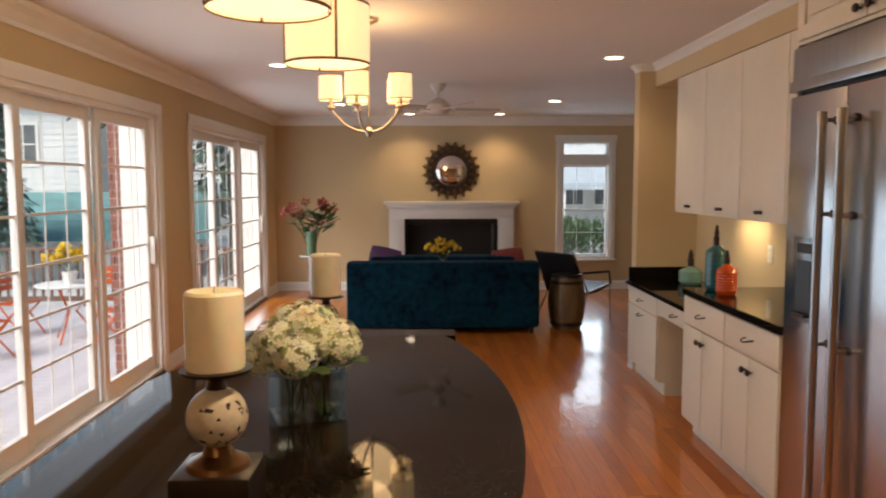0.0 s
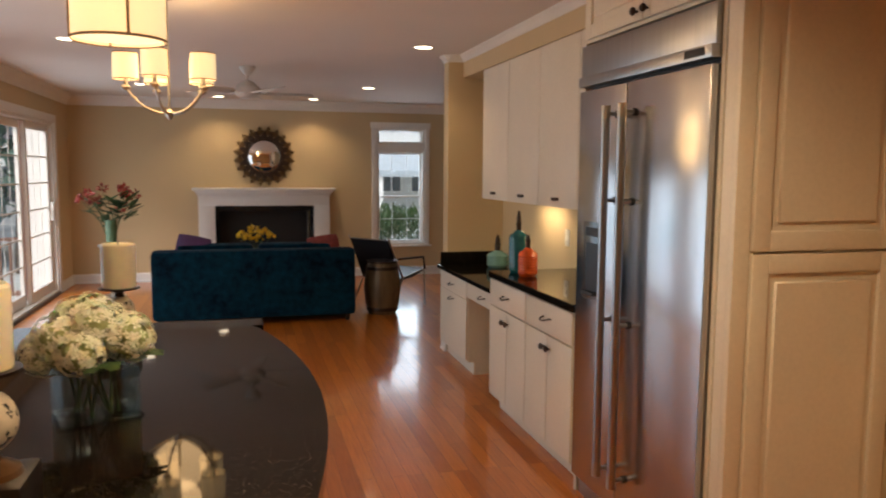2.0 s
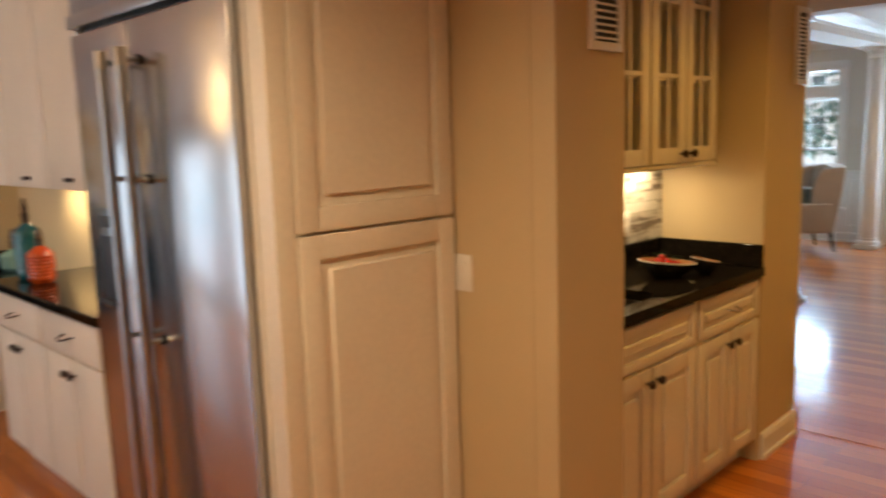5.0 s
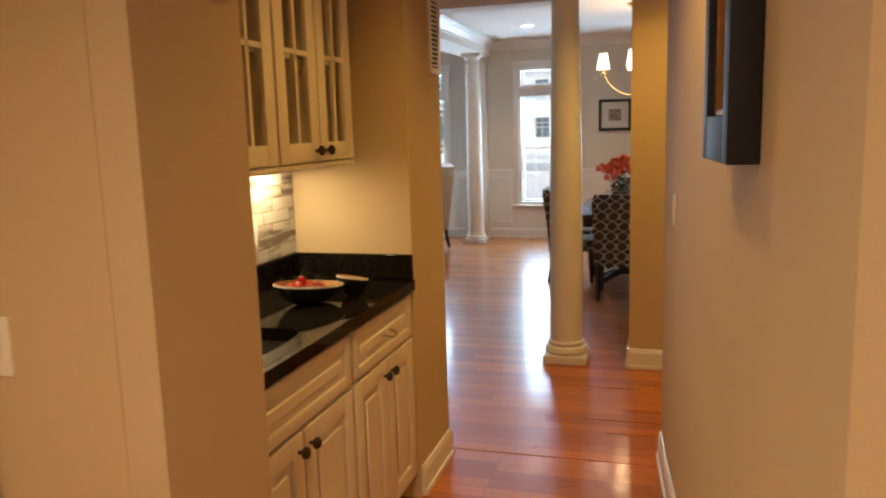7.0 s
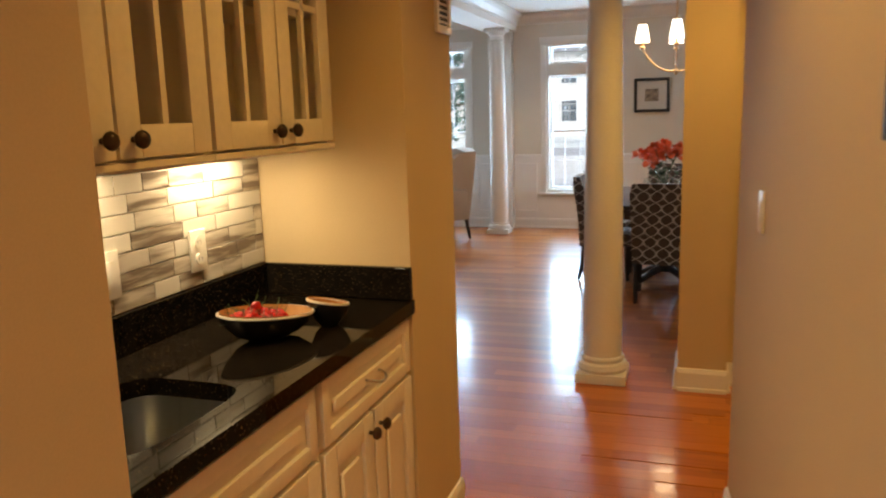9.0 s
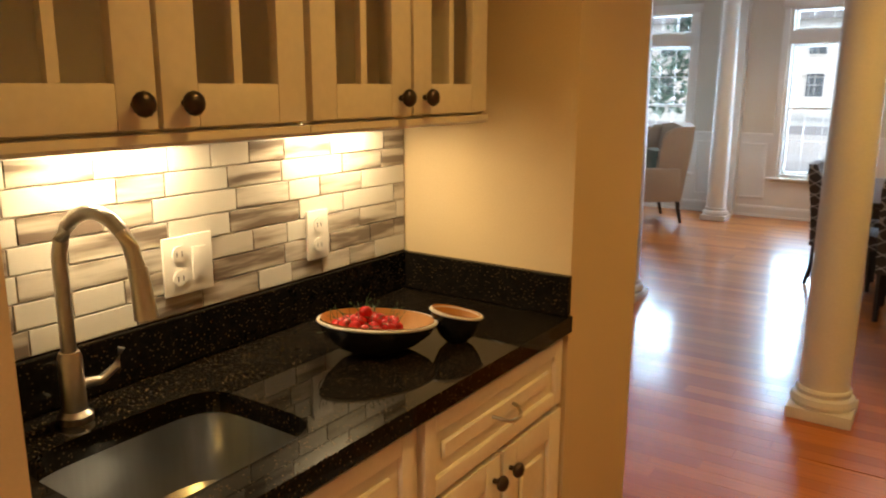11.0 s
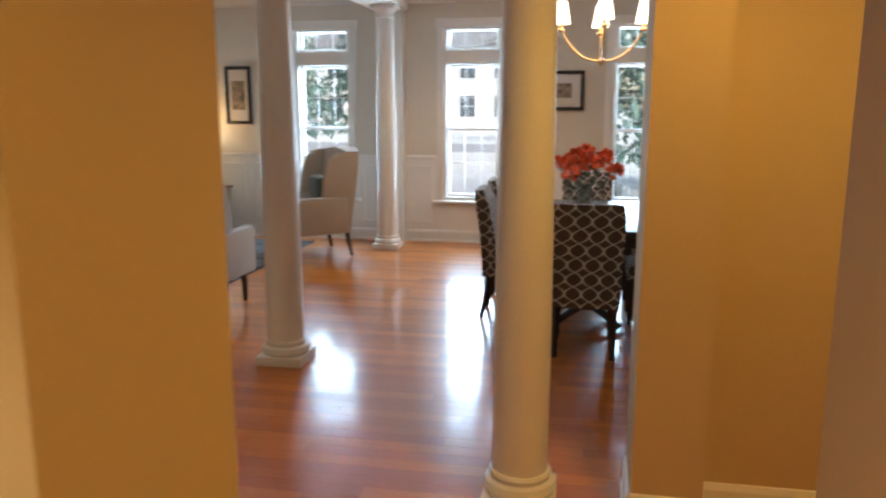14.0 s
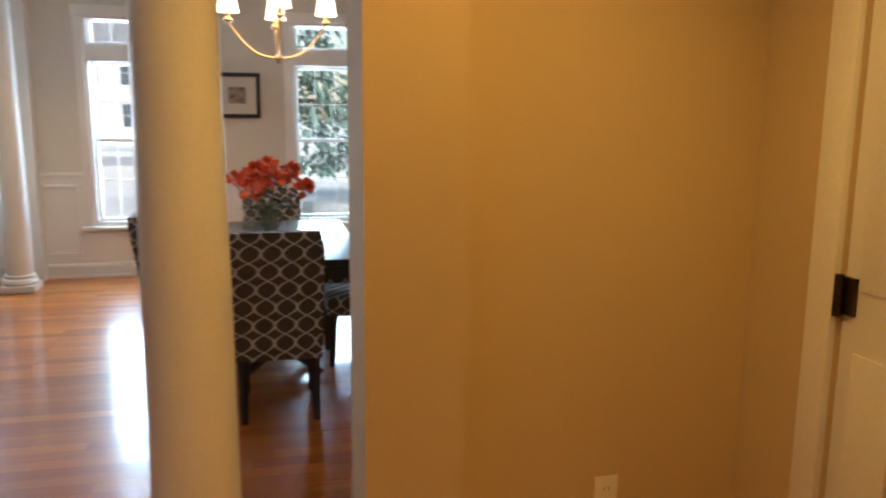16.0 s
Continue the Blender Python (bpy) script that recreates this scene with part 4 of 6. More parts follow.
def wall_vent(m, w, z0, z1):
    v = thing("air_vent", m, "white metal return air vent with louvres", "vent", "passage air vents")
    # black sheet on the wall, painting the shade between the louvres
    part("backing", boxed((-w / 2 + 0.02, w / 2 - 0.02, -0.004, -0.001, z0 + 0.02, z1 - 0.02)), BLACK, v)
    part("frame", boxed((-w / 2, w / 2, -0.012, 0, z0, z0 + 0.025), (-w / 2, w / 2, -0.012, 0, z1 - 0.025, z1), (-w / 2, -w / 2 + 0.025, -0.012, 0, z0 + 0.025, z1 - 0.025), (w / 2 - 0.025, w / 2, -0.012, 0, z0 + 0.025, z1 - 0.025), bevel=0.003), TRIM, v)
    sl = put_mesh("slat", boxed((-w / 2 + 0.025, w / 2 - 0.025, -0.01, -0.004, 0, 0.006)), TRIM)
    n = int((z1 - z0 - 0.06) / 0.019)
    for k in range(n):
        s = new("slat", sl)
        s.location = (0, 0, z0 + 0.032 + k * 0.019)
        s.parent = v


wall_vent((2.302, 1.20, 0), 0.17, 1.772, 2.12)
wall_vent((4.12, YP + 0.015, 0), 0.15, 1.73, 2.08)

# wooden twin bowl with cherries
WOODIN = mat("warm_wood_bowl", (0.38, 0.17, 0.035), 0.5, 0, 0.2, 14, 0.05, stretch=(4, 1, 1))
bw = thing("serving_bowl", pose(3.31, 1.50, 0.92, 0, 0, -35), "black twin serving bowl with a warm wooden inside", "bowl")


def dish(b, cx, rx, ry, h, inner):
    prof = [(0.35, 0.0), (0.66, 0.016), (0.88, 0.04), (1.0, h)]
    pr = [(r - 0.05, z + 0.006) for r, z in prof] if inner else prof
    rings = [[b.verts.new((cx + rx * r * math.cos(2 * math.pi * i / 32), ry * r * math.sin(2 * math.pi * i / 32), z + (0.012 * math.cos(2 * math.pi * i / 32 + math.pi) if not inner or z > 0.02 else 0) * (z / h))) for i in range(32)] for r, z in pr]
    for u, v in zip(rings, rings[1:]):
        for i in range(32):
            b.faces.new((u[i], u[(i + 1) % 32], v[(i + 1) % 32], v[i]))
    b.faces.new(rings[0])


part("outer_bowl", fillb(lambda b: (dish(b, -0.025, 0.128, 0.085, 0.066, False), dish(b, 0.15, 0.058, 0.05, 0.064, False))), mat("black_lacquer", (0.012, 0.011, 0.01), 0.25, 0, 0.2, 40, 0.02), bw)
part("inner_bowl", fillb(lambda b: (dish(b, -0.025, 0.127, 0.084, 0.066, True), dish(b, 0.15, 0.057, 0.049, 0.064, True))), WOODIN, bw)


def rim(b, cx, rx, ry, h):
    tube(b, [(cx + rx * math.cos(t), ry * math.sin(t), h - 0.012 * math.cos(t)) for t in (2 * math.pi * k / 32 for k in range(33))], 0.0035, 6)


part("rim", fillb(lambda b: (rim(b, -0.025, 0.125, 0.083, 0.067), rim(b, 0.15, 0.056, 0.048, 0.065))), mat("pale_rim", (0.6, 0.55, 0.48), 0.4, 0, 0.1, 40, 0.02), bw)
CHERRY = mat("cherry_skin", (0.50, 0.010, 0.006), 0.25, 0, 0.4, 25, 0.01, dark=(0.16, 0.003, 0.003), big=30)
CHERRY.node_tree.nodes["Principled BSDF"].inputs["Specular IOR Level"].default_value = 0.3
ch = thing("cherry", pose(3.31, 1.50, 0.92, 0, 0, -35) @ pose(-0.052, 0.0, 0.078), "shiny red cherry with a green stem", "cherry", "cherries in the bowl")
part("fruit", fillb(lambda b: blob(b, (0, 0, 0.01), 0.0142, 2, 0.05, (1, 1, 0.92))), CHERRY, ch)
part("stem", fillb(lambda b: tube(b, [(0, 0, 0.02), (0.004, 0.002, 0.035), (0.012, 0.004, 0.05)], 0.0009, 5)), GREEN, ch)
for k in range(40):
    ring, n = (0, 1) if k == 0 else (1, 6) if k < 7 else (2, 13) if k < 20 else (3, 20)
    a = 2 * math.pi * (k + rng.uniform(-0.2, 0.2)) / n + ring
    rr = ring * 0.0262
    lx, ly = -0.050 + rr * math.cos(a) * 0.8, rr * math.sin(a) * 0.66
    m = pose(3.31, 1.50, 0.92, 0, 0, -35) @ pose(lx, ly, 0.046 + 0.007 * (3 - ring) + rng.uniform(0, 0.006), rng.uniform(-50, 50), rng.uniform(-50, 50), rng.uniform(0, 360))
    copy_thing(ch, m)

# ---- painting on the passage wall ----
p = thing("framed_painting", SWALL @ pose(-1.86, 0.0, 0.01, 0, 0, 180), "dark abstract painting in a deep black frame", "painting")
part("frame", boxed((-0.16, -0.105, -0.06, -0.002, 1.41, 2.40), (0.105, 0.16, -0.06, -0.002, 1.41, 2.40), (-0.105, 0.105, -0.06, -0.002, 1.41, 1.50), (-0.105, 0.105, -0.06, -0.002, 2.31, 2.40), bevel=0.004), mat("blue_black_frame", (0.005, 0.008, 0.012), 0.6, 0, 0.3, 30, 0.05), p)
part("gold_fillet", boxed((-0.105, -0.09, -0.045, -0.01, 1.50, 2.31), (0.09, 0.105, -0.045, -0.01, 1.50, 2.31), (-0.09, 0.09, -0.045, -0.01, 1.50, 1.513), (-0.09, 0.09, -0.045, -0.01, 2.297, 2.31), bevel=0.003), mat("dull_gilt", (0.36, 0.16, 0.035), 0.5, 0.3, 0.3, 40, 0.1), p)
part("canvas", boxed((-0.09, 0.09, -0.03, -0.02, 1.513, 2.297)), mat("ochre_canvas", (0.20, 0.12, 0.03), 0.5, 0, 0.9, 5, 0.2, dark=(0.02, 0.028, 0.03), big=4.5, stretch=(1.6, 1, 0.6)), p)

# ---- fireplace wall ----
fp = thing("fireplace", (0.19, YN, 0), "white painted fireplace surround with mantel shelf and black firebox", "fireplace", "", "structure")
part("mantel_shelf", fillb(lambda b: (box(b, -0.97, 0.97, -0.26, -0.001, 1.262, 1.30, 0.006), box(b, -0.94, 0.94, -0.22, -0.001, 1.235, 1.262, 0.008), box(b, -0.92, 0.92, -0.19, -0.001, 1.20, 1.235, 0.008))), TRIM, fp)
part("frieze", boxed((-0.90, 0.90, -0.14, -0.001, 1.05, 1.20), bevel=0.004), TRIM, fp)
part("frieze_panel", boxed((-0.6, 0.6, -0.15, -0.14, 1.085, 1.165), bevel=0.004), TRIM, fp)
for s in (-1, 1):
    lg = part("pilaster", boxed((s * 0.79 - 0.11, s * 0.79 + 0.11, -0.15, -0.001, 0.0, 1.05), (s * 0.79 - 0.12, s * 0.79 + 0.12, -0.165, -0.001, 0.0, 0.14), bevel=0.004), TRIM, fp)
    part("panel", boxed((s * 0.79 - 0.06, s * 0.79 + 0.06, -0.158, -0.15, 0.2, 0.98), bevel=0.004), TRIM, lg)
part("slate_surround", boxed((-0.68, -0.63, -0.05, -0.001, 0, 1.05), (0.63, 0.68, -0.05, -0.001, 0, 1.05), (-0.63, 0.63, -0.05, -0.001, 0.97, 1.05)), mat("black_slate", (0.012, 0.012, 0.013), 0.25, 0, 0.3, 30, 0.05), fp)
part("firebox", boxed((-0.68, 0.66, 0.35, 0.38, 0, 1.0), (-0.71, -0.67, 0.0, 0.38, 0, 1.0), (0.61, 0.66, 0.0, 0.38, 0, 1.0), (-0.71, 0.66, 0.0, 0.38, 0.97, 1.01)), BLACK, fp)
part("hearth", boxed((-0.95, 0.95, -0.5, -0.001, 0.002, 0.03), bevel=0.005), mat("black_slate", (0.012,) * 3), fp)
mi = thing("sunburst_mirror", (0.19, YN - 0.01, 1.74), "round mirror in a bronze frame of overlapping leaves", "mirror")
for name, r, w, n, y, ml in (("inner_leaf", 0.25, 0.085, 20, -0.03, BRONZE), ("outer_leaf", 0.32, 0.10, 20, -0.018, mat("antique_gold_leaf", (0.16, 0.10, 0.045), 0.4, 0.8, 0.4, 40, 0.2))):
    me = put_mesh(name, fillb(lambda b: (box(b, -w / 2, w / 2, -0.006, 0.006, 0, 0.07, 0.02), lathe(b, [(0.035, -0.006), (0.03, 0.012)], (0, 0.0, 0.085), 10, 0.5), box(b, -0.012, 0.012, -0.012, 0.004, 0, 0.12, 0.004))), ml, True)
    for k in range(n):
        q = new(name, me)
        q.parent = mi
        a = 2 * math.pi * (k + (0.5 if n and name == "outer_leaf" else 0)) / n
        q.matrix_local = pose(r * 0.94 * math.sin(a), y, r * 0.94 * math.cos(a), 0, math.degrees(a), 0)
s = part("mirror_glass", fillb(lambda b: lathe(b, [(0.225, -0.004)] + [(0.225 * math.cos(q * math.pi / 24), 0.004 + 0.028 * math.sin(q * math.pi / 24)) for q in range(13)], seg=56)), mat("mirror_silver", (0.86, 0.86, 0.85), 0.02, 1, 0.01, 5, 0), mi, "round slightly domed mirror glass", True)
s.matrix_local = pose(0, -0.035, 0, 90)
s = part("ring", fillb(lambda b: tube(b, [(0.235 * math.cos(2 * math.pi * k / 48), 0.235 * math.sin(2 * math.pi * k / 48), 0) for k in range(49)], 0.017, 8)), BRONZE, mi)
s.matrix_local = pose(0, -0.04, 0, 90)


def cushion(b, w, h, d, m, puff=0.5):
    v = bmesh.ops.create_cube(b, size=1)["verts"]
    es = list({e for q in v for e in q.link_edges})
    bmesh.ops.subdivide_edges(b, edges=es, cuts=6, use_grid_fill=True)
    new_v = [q for q in b.verts if q.is_valid and abs(q.co.x) <= 0.5001 and abs(q.co.y) <= 0.5001 and abs(q.co.z) <= 0.5001 and not q.tag]
    for q in new_v:
        x, y, z = q.co
        f = (1 - (2 * x) ** 4 * puff) * (1 - (2 * z) ** 4 * puff)
        q.co = m @ Vector((x * w * (1 - 0.06 * (2 * z) ** 2), y * d * max(0.12, f), z * h * (1 - 0.06 * (2 * x) ** 2)))
        q.tag = True


# sofa seen from behind
sf = thing("sofa", (0.0, 7.26, 0), "dark teal velvet three-seat sofa with its back to the kitchen", "sofa")
part("back", boxed((-1.0, 1.0, 0.0, 0.22, 0.06, 0.755), bevel=0.05), VELVET, sf)
part("seat_base", boxed((-0.98, 0.98, 0.18, 0.95, 0.06, 0.30), bevel=0.03), VELVET, sf)
for s in (-1, 1):
    part("arm", boxed((s * 0.9 - 0.1, s * 0.9 + 0.1, 0.16, 0.97, 0.06, 0.58), bevel=0.04), VELVET, sf)
    part("seat_cushion", boxed((s * 0.4 - 0.39, s * 0.4 + 0.39, 0.22, 0.96, 0.30, 0.45), bevel=0.05), VELVET, sf)
    part("back_cushion", boxed((s * 0.4 - 0.38, s * 0.4 + 0.38, 0.22, 0.42, 0.44, 0.80), bevel=0.07), VELVET, sf)
    for yy in (0.06, 0.88):
        part("foot", fillb(lambda b: lathe(b, [(0.02, 0), (0.028, 0.07)], (s * 0.92, yy, 0), 12)), DARKWOOD, sf)
for nm, x, z, ry, col, lab in (("throw_pillow", -0.62, 0.80, 12, mat("purple_satin", (0.075, 0.02, 0.11), 0.5, 0, 0.2, 60, 0.1, sheen=0.3), "purple square throw pillow on the sofa"), ("throw_pillow", 0.70, 0.785, -8, mat("red_woven", (0.26, 0.05, 0.04), 0.8, 0, 0.4, 40, 0.2), "red woven throw pillow on the sofa")):
    bm = bmesh.new()
    cushion(bm, 0.34, 0.28, 0.15, pose(0, 0, 0, -10, ry, 0))
    tagged(new(nm, put_mesh(nm, bm, col, True)), lab, "pillow").location = (x, 7.58, z - 0.06)

ct = thing("coffee_table", (0.1, 8.75, 0), "dark wooden coffee table in front of the fireplace", "table")
part("tabletop", boxed((-0.55, 0.55, -0.32, 0.32, 0.40, 0.44), bevel=0.008), DARKWOOD, ct)
for sx in (-0.48, 0.48):
    for sy in (-0.26, 0.26):
        part("leg", boxed((sx - 0.03, sx + 0.03, sy - 0.03, sy + 0.03, 0, 0.40), bevel=0.004), DARKWOOD, ct)


def bouquet(name, m, label, vase_bm, vase_mat, stems, flower, flower_mat, leaf_mat, seed, petals=26, leaf_len=0.12, leaf_n=10):
    """Vase with flower heads at the ends of stems; each stem is (tip, head radius)."""
    r = random.Random(seed)
    o = thing(name, m, label, "flowers")
    part("vase", vase_bm, vase_mat, o)
    for tip, rad in stems:
        tip = Vector(tip)
        part("stem", fillb(lambda b: tube(b, [(tip.x * 0.1, tip.y * 0.1, 0.03), (tip.x * 0.35, tip.y * 0.35, tip.z * 0.5), tip], 0.0035, 6)), GREEN, o)
        bm = bmesh.new()
        for k in range(petals):
            a, u = r.uniform(0, 6.28), r.uniform(-0.5, 1)
            d = Vector((math.cos(a) * math.sqrt(max(0, 1 - u * u)), math.sin(a) * math.sqrt(max(0, 1 - u * u)), u))
            petal(bm, tip + d * rad * 0.35, d, d.cross(Vector((r.random(), r.random(), r.random()))).normalized(), rad * 0.75, rad * flower, 0.5)
        part("flower", bm, flower_mat, o)
    bm = bmesh.new()
    for k in range(leaf_n):
        tip, _ = r.choice(stems)
        f = r.uniform(0.45, 0.85)
        a = r.uniform(0, 6.28)
        petal(bm, Vector(tip) * f, (math.cos(a), math.sin(a), r.uniform(0.2, 1.0)), (0, 0, 1), leaf_len * r.uniform(0.7, 1.3), leaf_len * 0.35, -0.2)
    part("leaves", bm, leaf_mat, o)
    return o


def clear_glass():
    m = glass_mat()
    m.name = "clear_glass"
    m.node_tree.nodes["Mix Shader"].inputs[0].default_value = 0.20
    m.node_tree.nodes["Transparent BSDF"].inputs[0].default_value = (0.90, 0.94, 0.92, 1)
    return m


CLEAR = clear_glass()
bouquet("yellow_flowers", (0.0, 8.7, 0.44), "yellow flowers in a small vase on the coffee table", fillb(lambda b: lathe(b, [(0.05, 0), (0.07, 0.08), (0.05, 0.16), (0.06, 0.2)], seg=20)), CLEAR, [((-0.14, 0.02, 0.34), 0.06), ((0.0, 0.0, 0.40), 0.07), ((0.13, 0.03, 0.37), 0.06), ((0.06, -0.06, 0.31), 0.06), ((-0.06, -0.05, 0.32), 0.06), ((0.2, 0, 0.33), 0.05)], 0.6, YELLOW, GREEN, 11)
# tall arrangement in the corner
ps = thing("plant_stand", (-1.66, 9.35, 0), "slim silver pedestal stand in the corner", "stand")
part("base", fillb(lambda b: lathe(b, [(0.15, 0), (0.15, 0.02), (0.05, 0.04)], seg=28)), NICKEL, ps)
part("pole", fillb(lambda b: lathe(b, [(0.03, 0.04), (0.045, 0.3), (0.028, 0.5), (0.05, 0.62)], seg=20)), NICKEL, ps)
part("top", fillb(lambda b: lathe(b, [(0.16, 0.62), (0.16, 0.64)], seg=32)), NICKEL, ps)
tr = random.Random(8)
bouquet("tropical_arrangement", (-1.66, 9.35, 0.64), "red and pink tropical flowers in a tall green glass vase", fillb(lambda b: lathe(b, [(0.055, 0), (0.06, 0.02), (0.07, 0.28), (0.075, 0.30)], seg=24)), mat("green_vase", (0.10, 0.17, 0.09), 0.15, 0, 0.2, 20, 0.02), [((0.44 * math.cos(a) * f, 0.3 * math.sin(a) * f, 0.46 + 0.22 * (1 - f) + 0.08 * math.sin(3 * a)), 0.07) for a, f in ((tr.uniform(0, 6.28), tr.uniform(0.2, 1)) for _ in range(16))], 0.45, mat("red_pink_petal", (0.42, 0.07, 0.05), 0.6, 0, 0.6, 9, 0.1, big=12), GREEN, 9, 14, 0.3, 34)

# barrel table and armchair by the window
bt = thing("barrel_table", (1.34, 7.62, 0), "dark wooden barrel-shaped side table", "side table")
part("body", fillb(lambda b: lathe(b, [(0.15, 0), (0.185, 0.12), (0.20, 0.28), (0.185, 0.44), (0.155, 0.56)], seg=32)), mat("aged_barrel", (0.17, 0.12, 0.065), 0.4, 0.3, 0.5, 20, 0.2, stretch=(1, 1, 0.2)), bt)
for z, r in ((0.06, 0.172), (0.5, 0.173)):
    part("hoop", fillb(lambda b: lathe(b, [(r, z - 0.02), (r + 0.004, z), (r, z + 0.02)], seg=32)), BRONZE, bt)
part("tabletop", fillb(lambda b: lathe(b, [(0.165, 0.56), (0.165, 0.58)], seg=32)), BRONZE, bt)
ac = thing("armchair", pose(1.50, 8.05, 0, 0, 0, 128), "black leather sling armchair on a slim metal frame", "chair")
LEATHER = mat("black_leather", (0.014, 0.012, 0.013), 0.4, 0, 0.2, 140, 0.2)
part("seat", fillb(lambda b: extrude_along(b, [(0.28, 0.40), (0.10, 0.345), (-0.12, 0.33), (-0.12, 0.36), (0.10, 0.38), (0.28, 0.435)], (-0.27, 0, 0), (0.27, 0, 0), (0, -1, 0))), LEATHER, ac)
part("backrest", fillb(lambda b: extrude_along(b, [(-0.12, 0.34), (-0.22, 0.58), (-0.33, 0.80), (-0.36, 0.79), (-0.255, 0.56), (-0.155, 0.33)], (-0.27, 0, 0), (0.27, 0, 0), (0, -1, 0))), LEATHER, ac)
for s in (-1, 1):
    part("side_frame", fillb(lambda b: tube(b, [(s * 0.29, -0.30, 0.001), (s * 0.29, -0.28, 0.43), (s * 0.29, 0.10, 0.36), (s * 0.29, 0.36, 0.83)], 0.011, 8)), NICKEL, ac)
    part("leg", fillb(lambda b: tube(b, [(s * 0.29, 0.32, 0.001), (s * 0.29, 0.10, 0.36)], 0.011, 8)), NICKEL, ac)
    part("arm", fillb(lambda b: tube(b, [(s * 0.30, -0.28, 0.43), (s * 0.31, -0.24, 0.57), (s * 0.31, 0.20, 0.58)], 0.014, 8)), LEATHER, ac)

# ---- island things ----
def candle_stand(m, k, label):
    o = thing("candle_holder", m, label, "candle holder", "candle holders on the island")
    part("base_block", boxed((-0.075 * k, 0.075 * k, -0.075 * k, 0.075 * k, 0, 0.095 * k), bevel=0.008), mat("dark_wood_block", (0.014, 0.009, 0.007), 0.3, 0, 0.3, 30, 0.05), o)
    part("foot", fillb(lambda b: lathe(b, [(0.062 * k, 0.095 * k), (0.058 * k, 0.105 * k), (0.03 * k, 0.12 * k), (0.022 * k, 0.14 * k)], seg=28)), mat("antique_bronze", (0.20, 0.11, 0.05), 0.28, 1.0, 0.2, 40, 0.03), o)
    bm = bmesh.new()
    r0, zc = 0.058 * k, 0.19 * k
    me = bmesh.ops.create_icosphere(bm, subdivisions=4, radius=r0)
    rr = random.Random(2)
    fs = [f for f in bm.faces]
    seeds = [f.calc_center_median().normalized() for f in rr.sample(fs, 95)]
    kill = [f for f in fs if min((f.calc_center_median().normalized() - s).length for s in seeds) < 0.085]
    bmesh.ops.delete(bm, geom=kill, context="FACES")
    for v in bm.verts:
        v.co.z += zc
    part("pierced_ball", bm, mat("ivory_ceramic", (0.58, 0.50, 0.38), 0.4, 0, 0.3, 40, 0.15), o)
    # black inner sphere stands for the shade seen through the holes
    part("ball_core", fillb(lambda b: blob(b, (0, 0, zc), r0 * 0.93, 3)), BLACK, o)
    part("cup", fillb(lambda b: lathe(b, [(0.02 * k, 0.245 * k), (0.016 * k, 0.262 * k), (0.03 * k, 0.27 * k), (0.066, 0.278 * k), (0.068, 0.284 * k)], seg=32)), BRONZE, o)
    return o


def candle(m, h):
    o = thing("pillar_candle", m, "ivory wax pillar candle on a stand", "candle", "candles on the island")
    part("wax", fillb(lambda b: lathe(b, [(0.053, 0), (0.055, 0.004), (0.055, h - 0.006), (0.05, h), (0.03, h - 0.004), (0.001, h - 0.006)], seg=40)), WAX, o)
    part("wick", fillb(lambda b: tube(b, [(0, 0, h - 0.006), (0.001, 0, h + 0.008)], 0.001, 5)), BLACK, o)


candle_stand((-0.575, 0.90, 0.93), 1.0, "pierced ivory ball candle holder on a dark block")
candle((-0.575, 0.90, 1.2145), 0.148)
candle_stand((-0.54, 2.22, 0.93), 0.8, "smaller pierced ball candle holder on a dark block")
candle((-0.54, 2.22, 1.158), 0.15)
hv = thing("flower_vase", pose(-0.50, 1.50, 0.93, 0, 0, 20), "clear square glass vase with water and stems", "vase")
part("glass", boxed((-0.09, 0.09, -0.09, 0.09, 0.0, 0.012), (-0.09, -0.083, -0.09, 0.09, 0.012, 0.14), (0.083, 0.09, -0.09, 0.09, 0.012, 0.14), (-0.083, 0.083, -0.09, -0.083, 0.012, 0.14), (-0.083, 0.083, 0.083, 0.09, 0.012, 0.14)), CLEAR, hv, "", False)
hs = thing("hydrangeas", pose(-0.50, 1.50, 0.93, 0, 0, 20), "bunch of white and pale green hydrangeas in the vase", "flowers")
hr = random.Random(21)
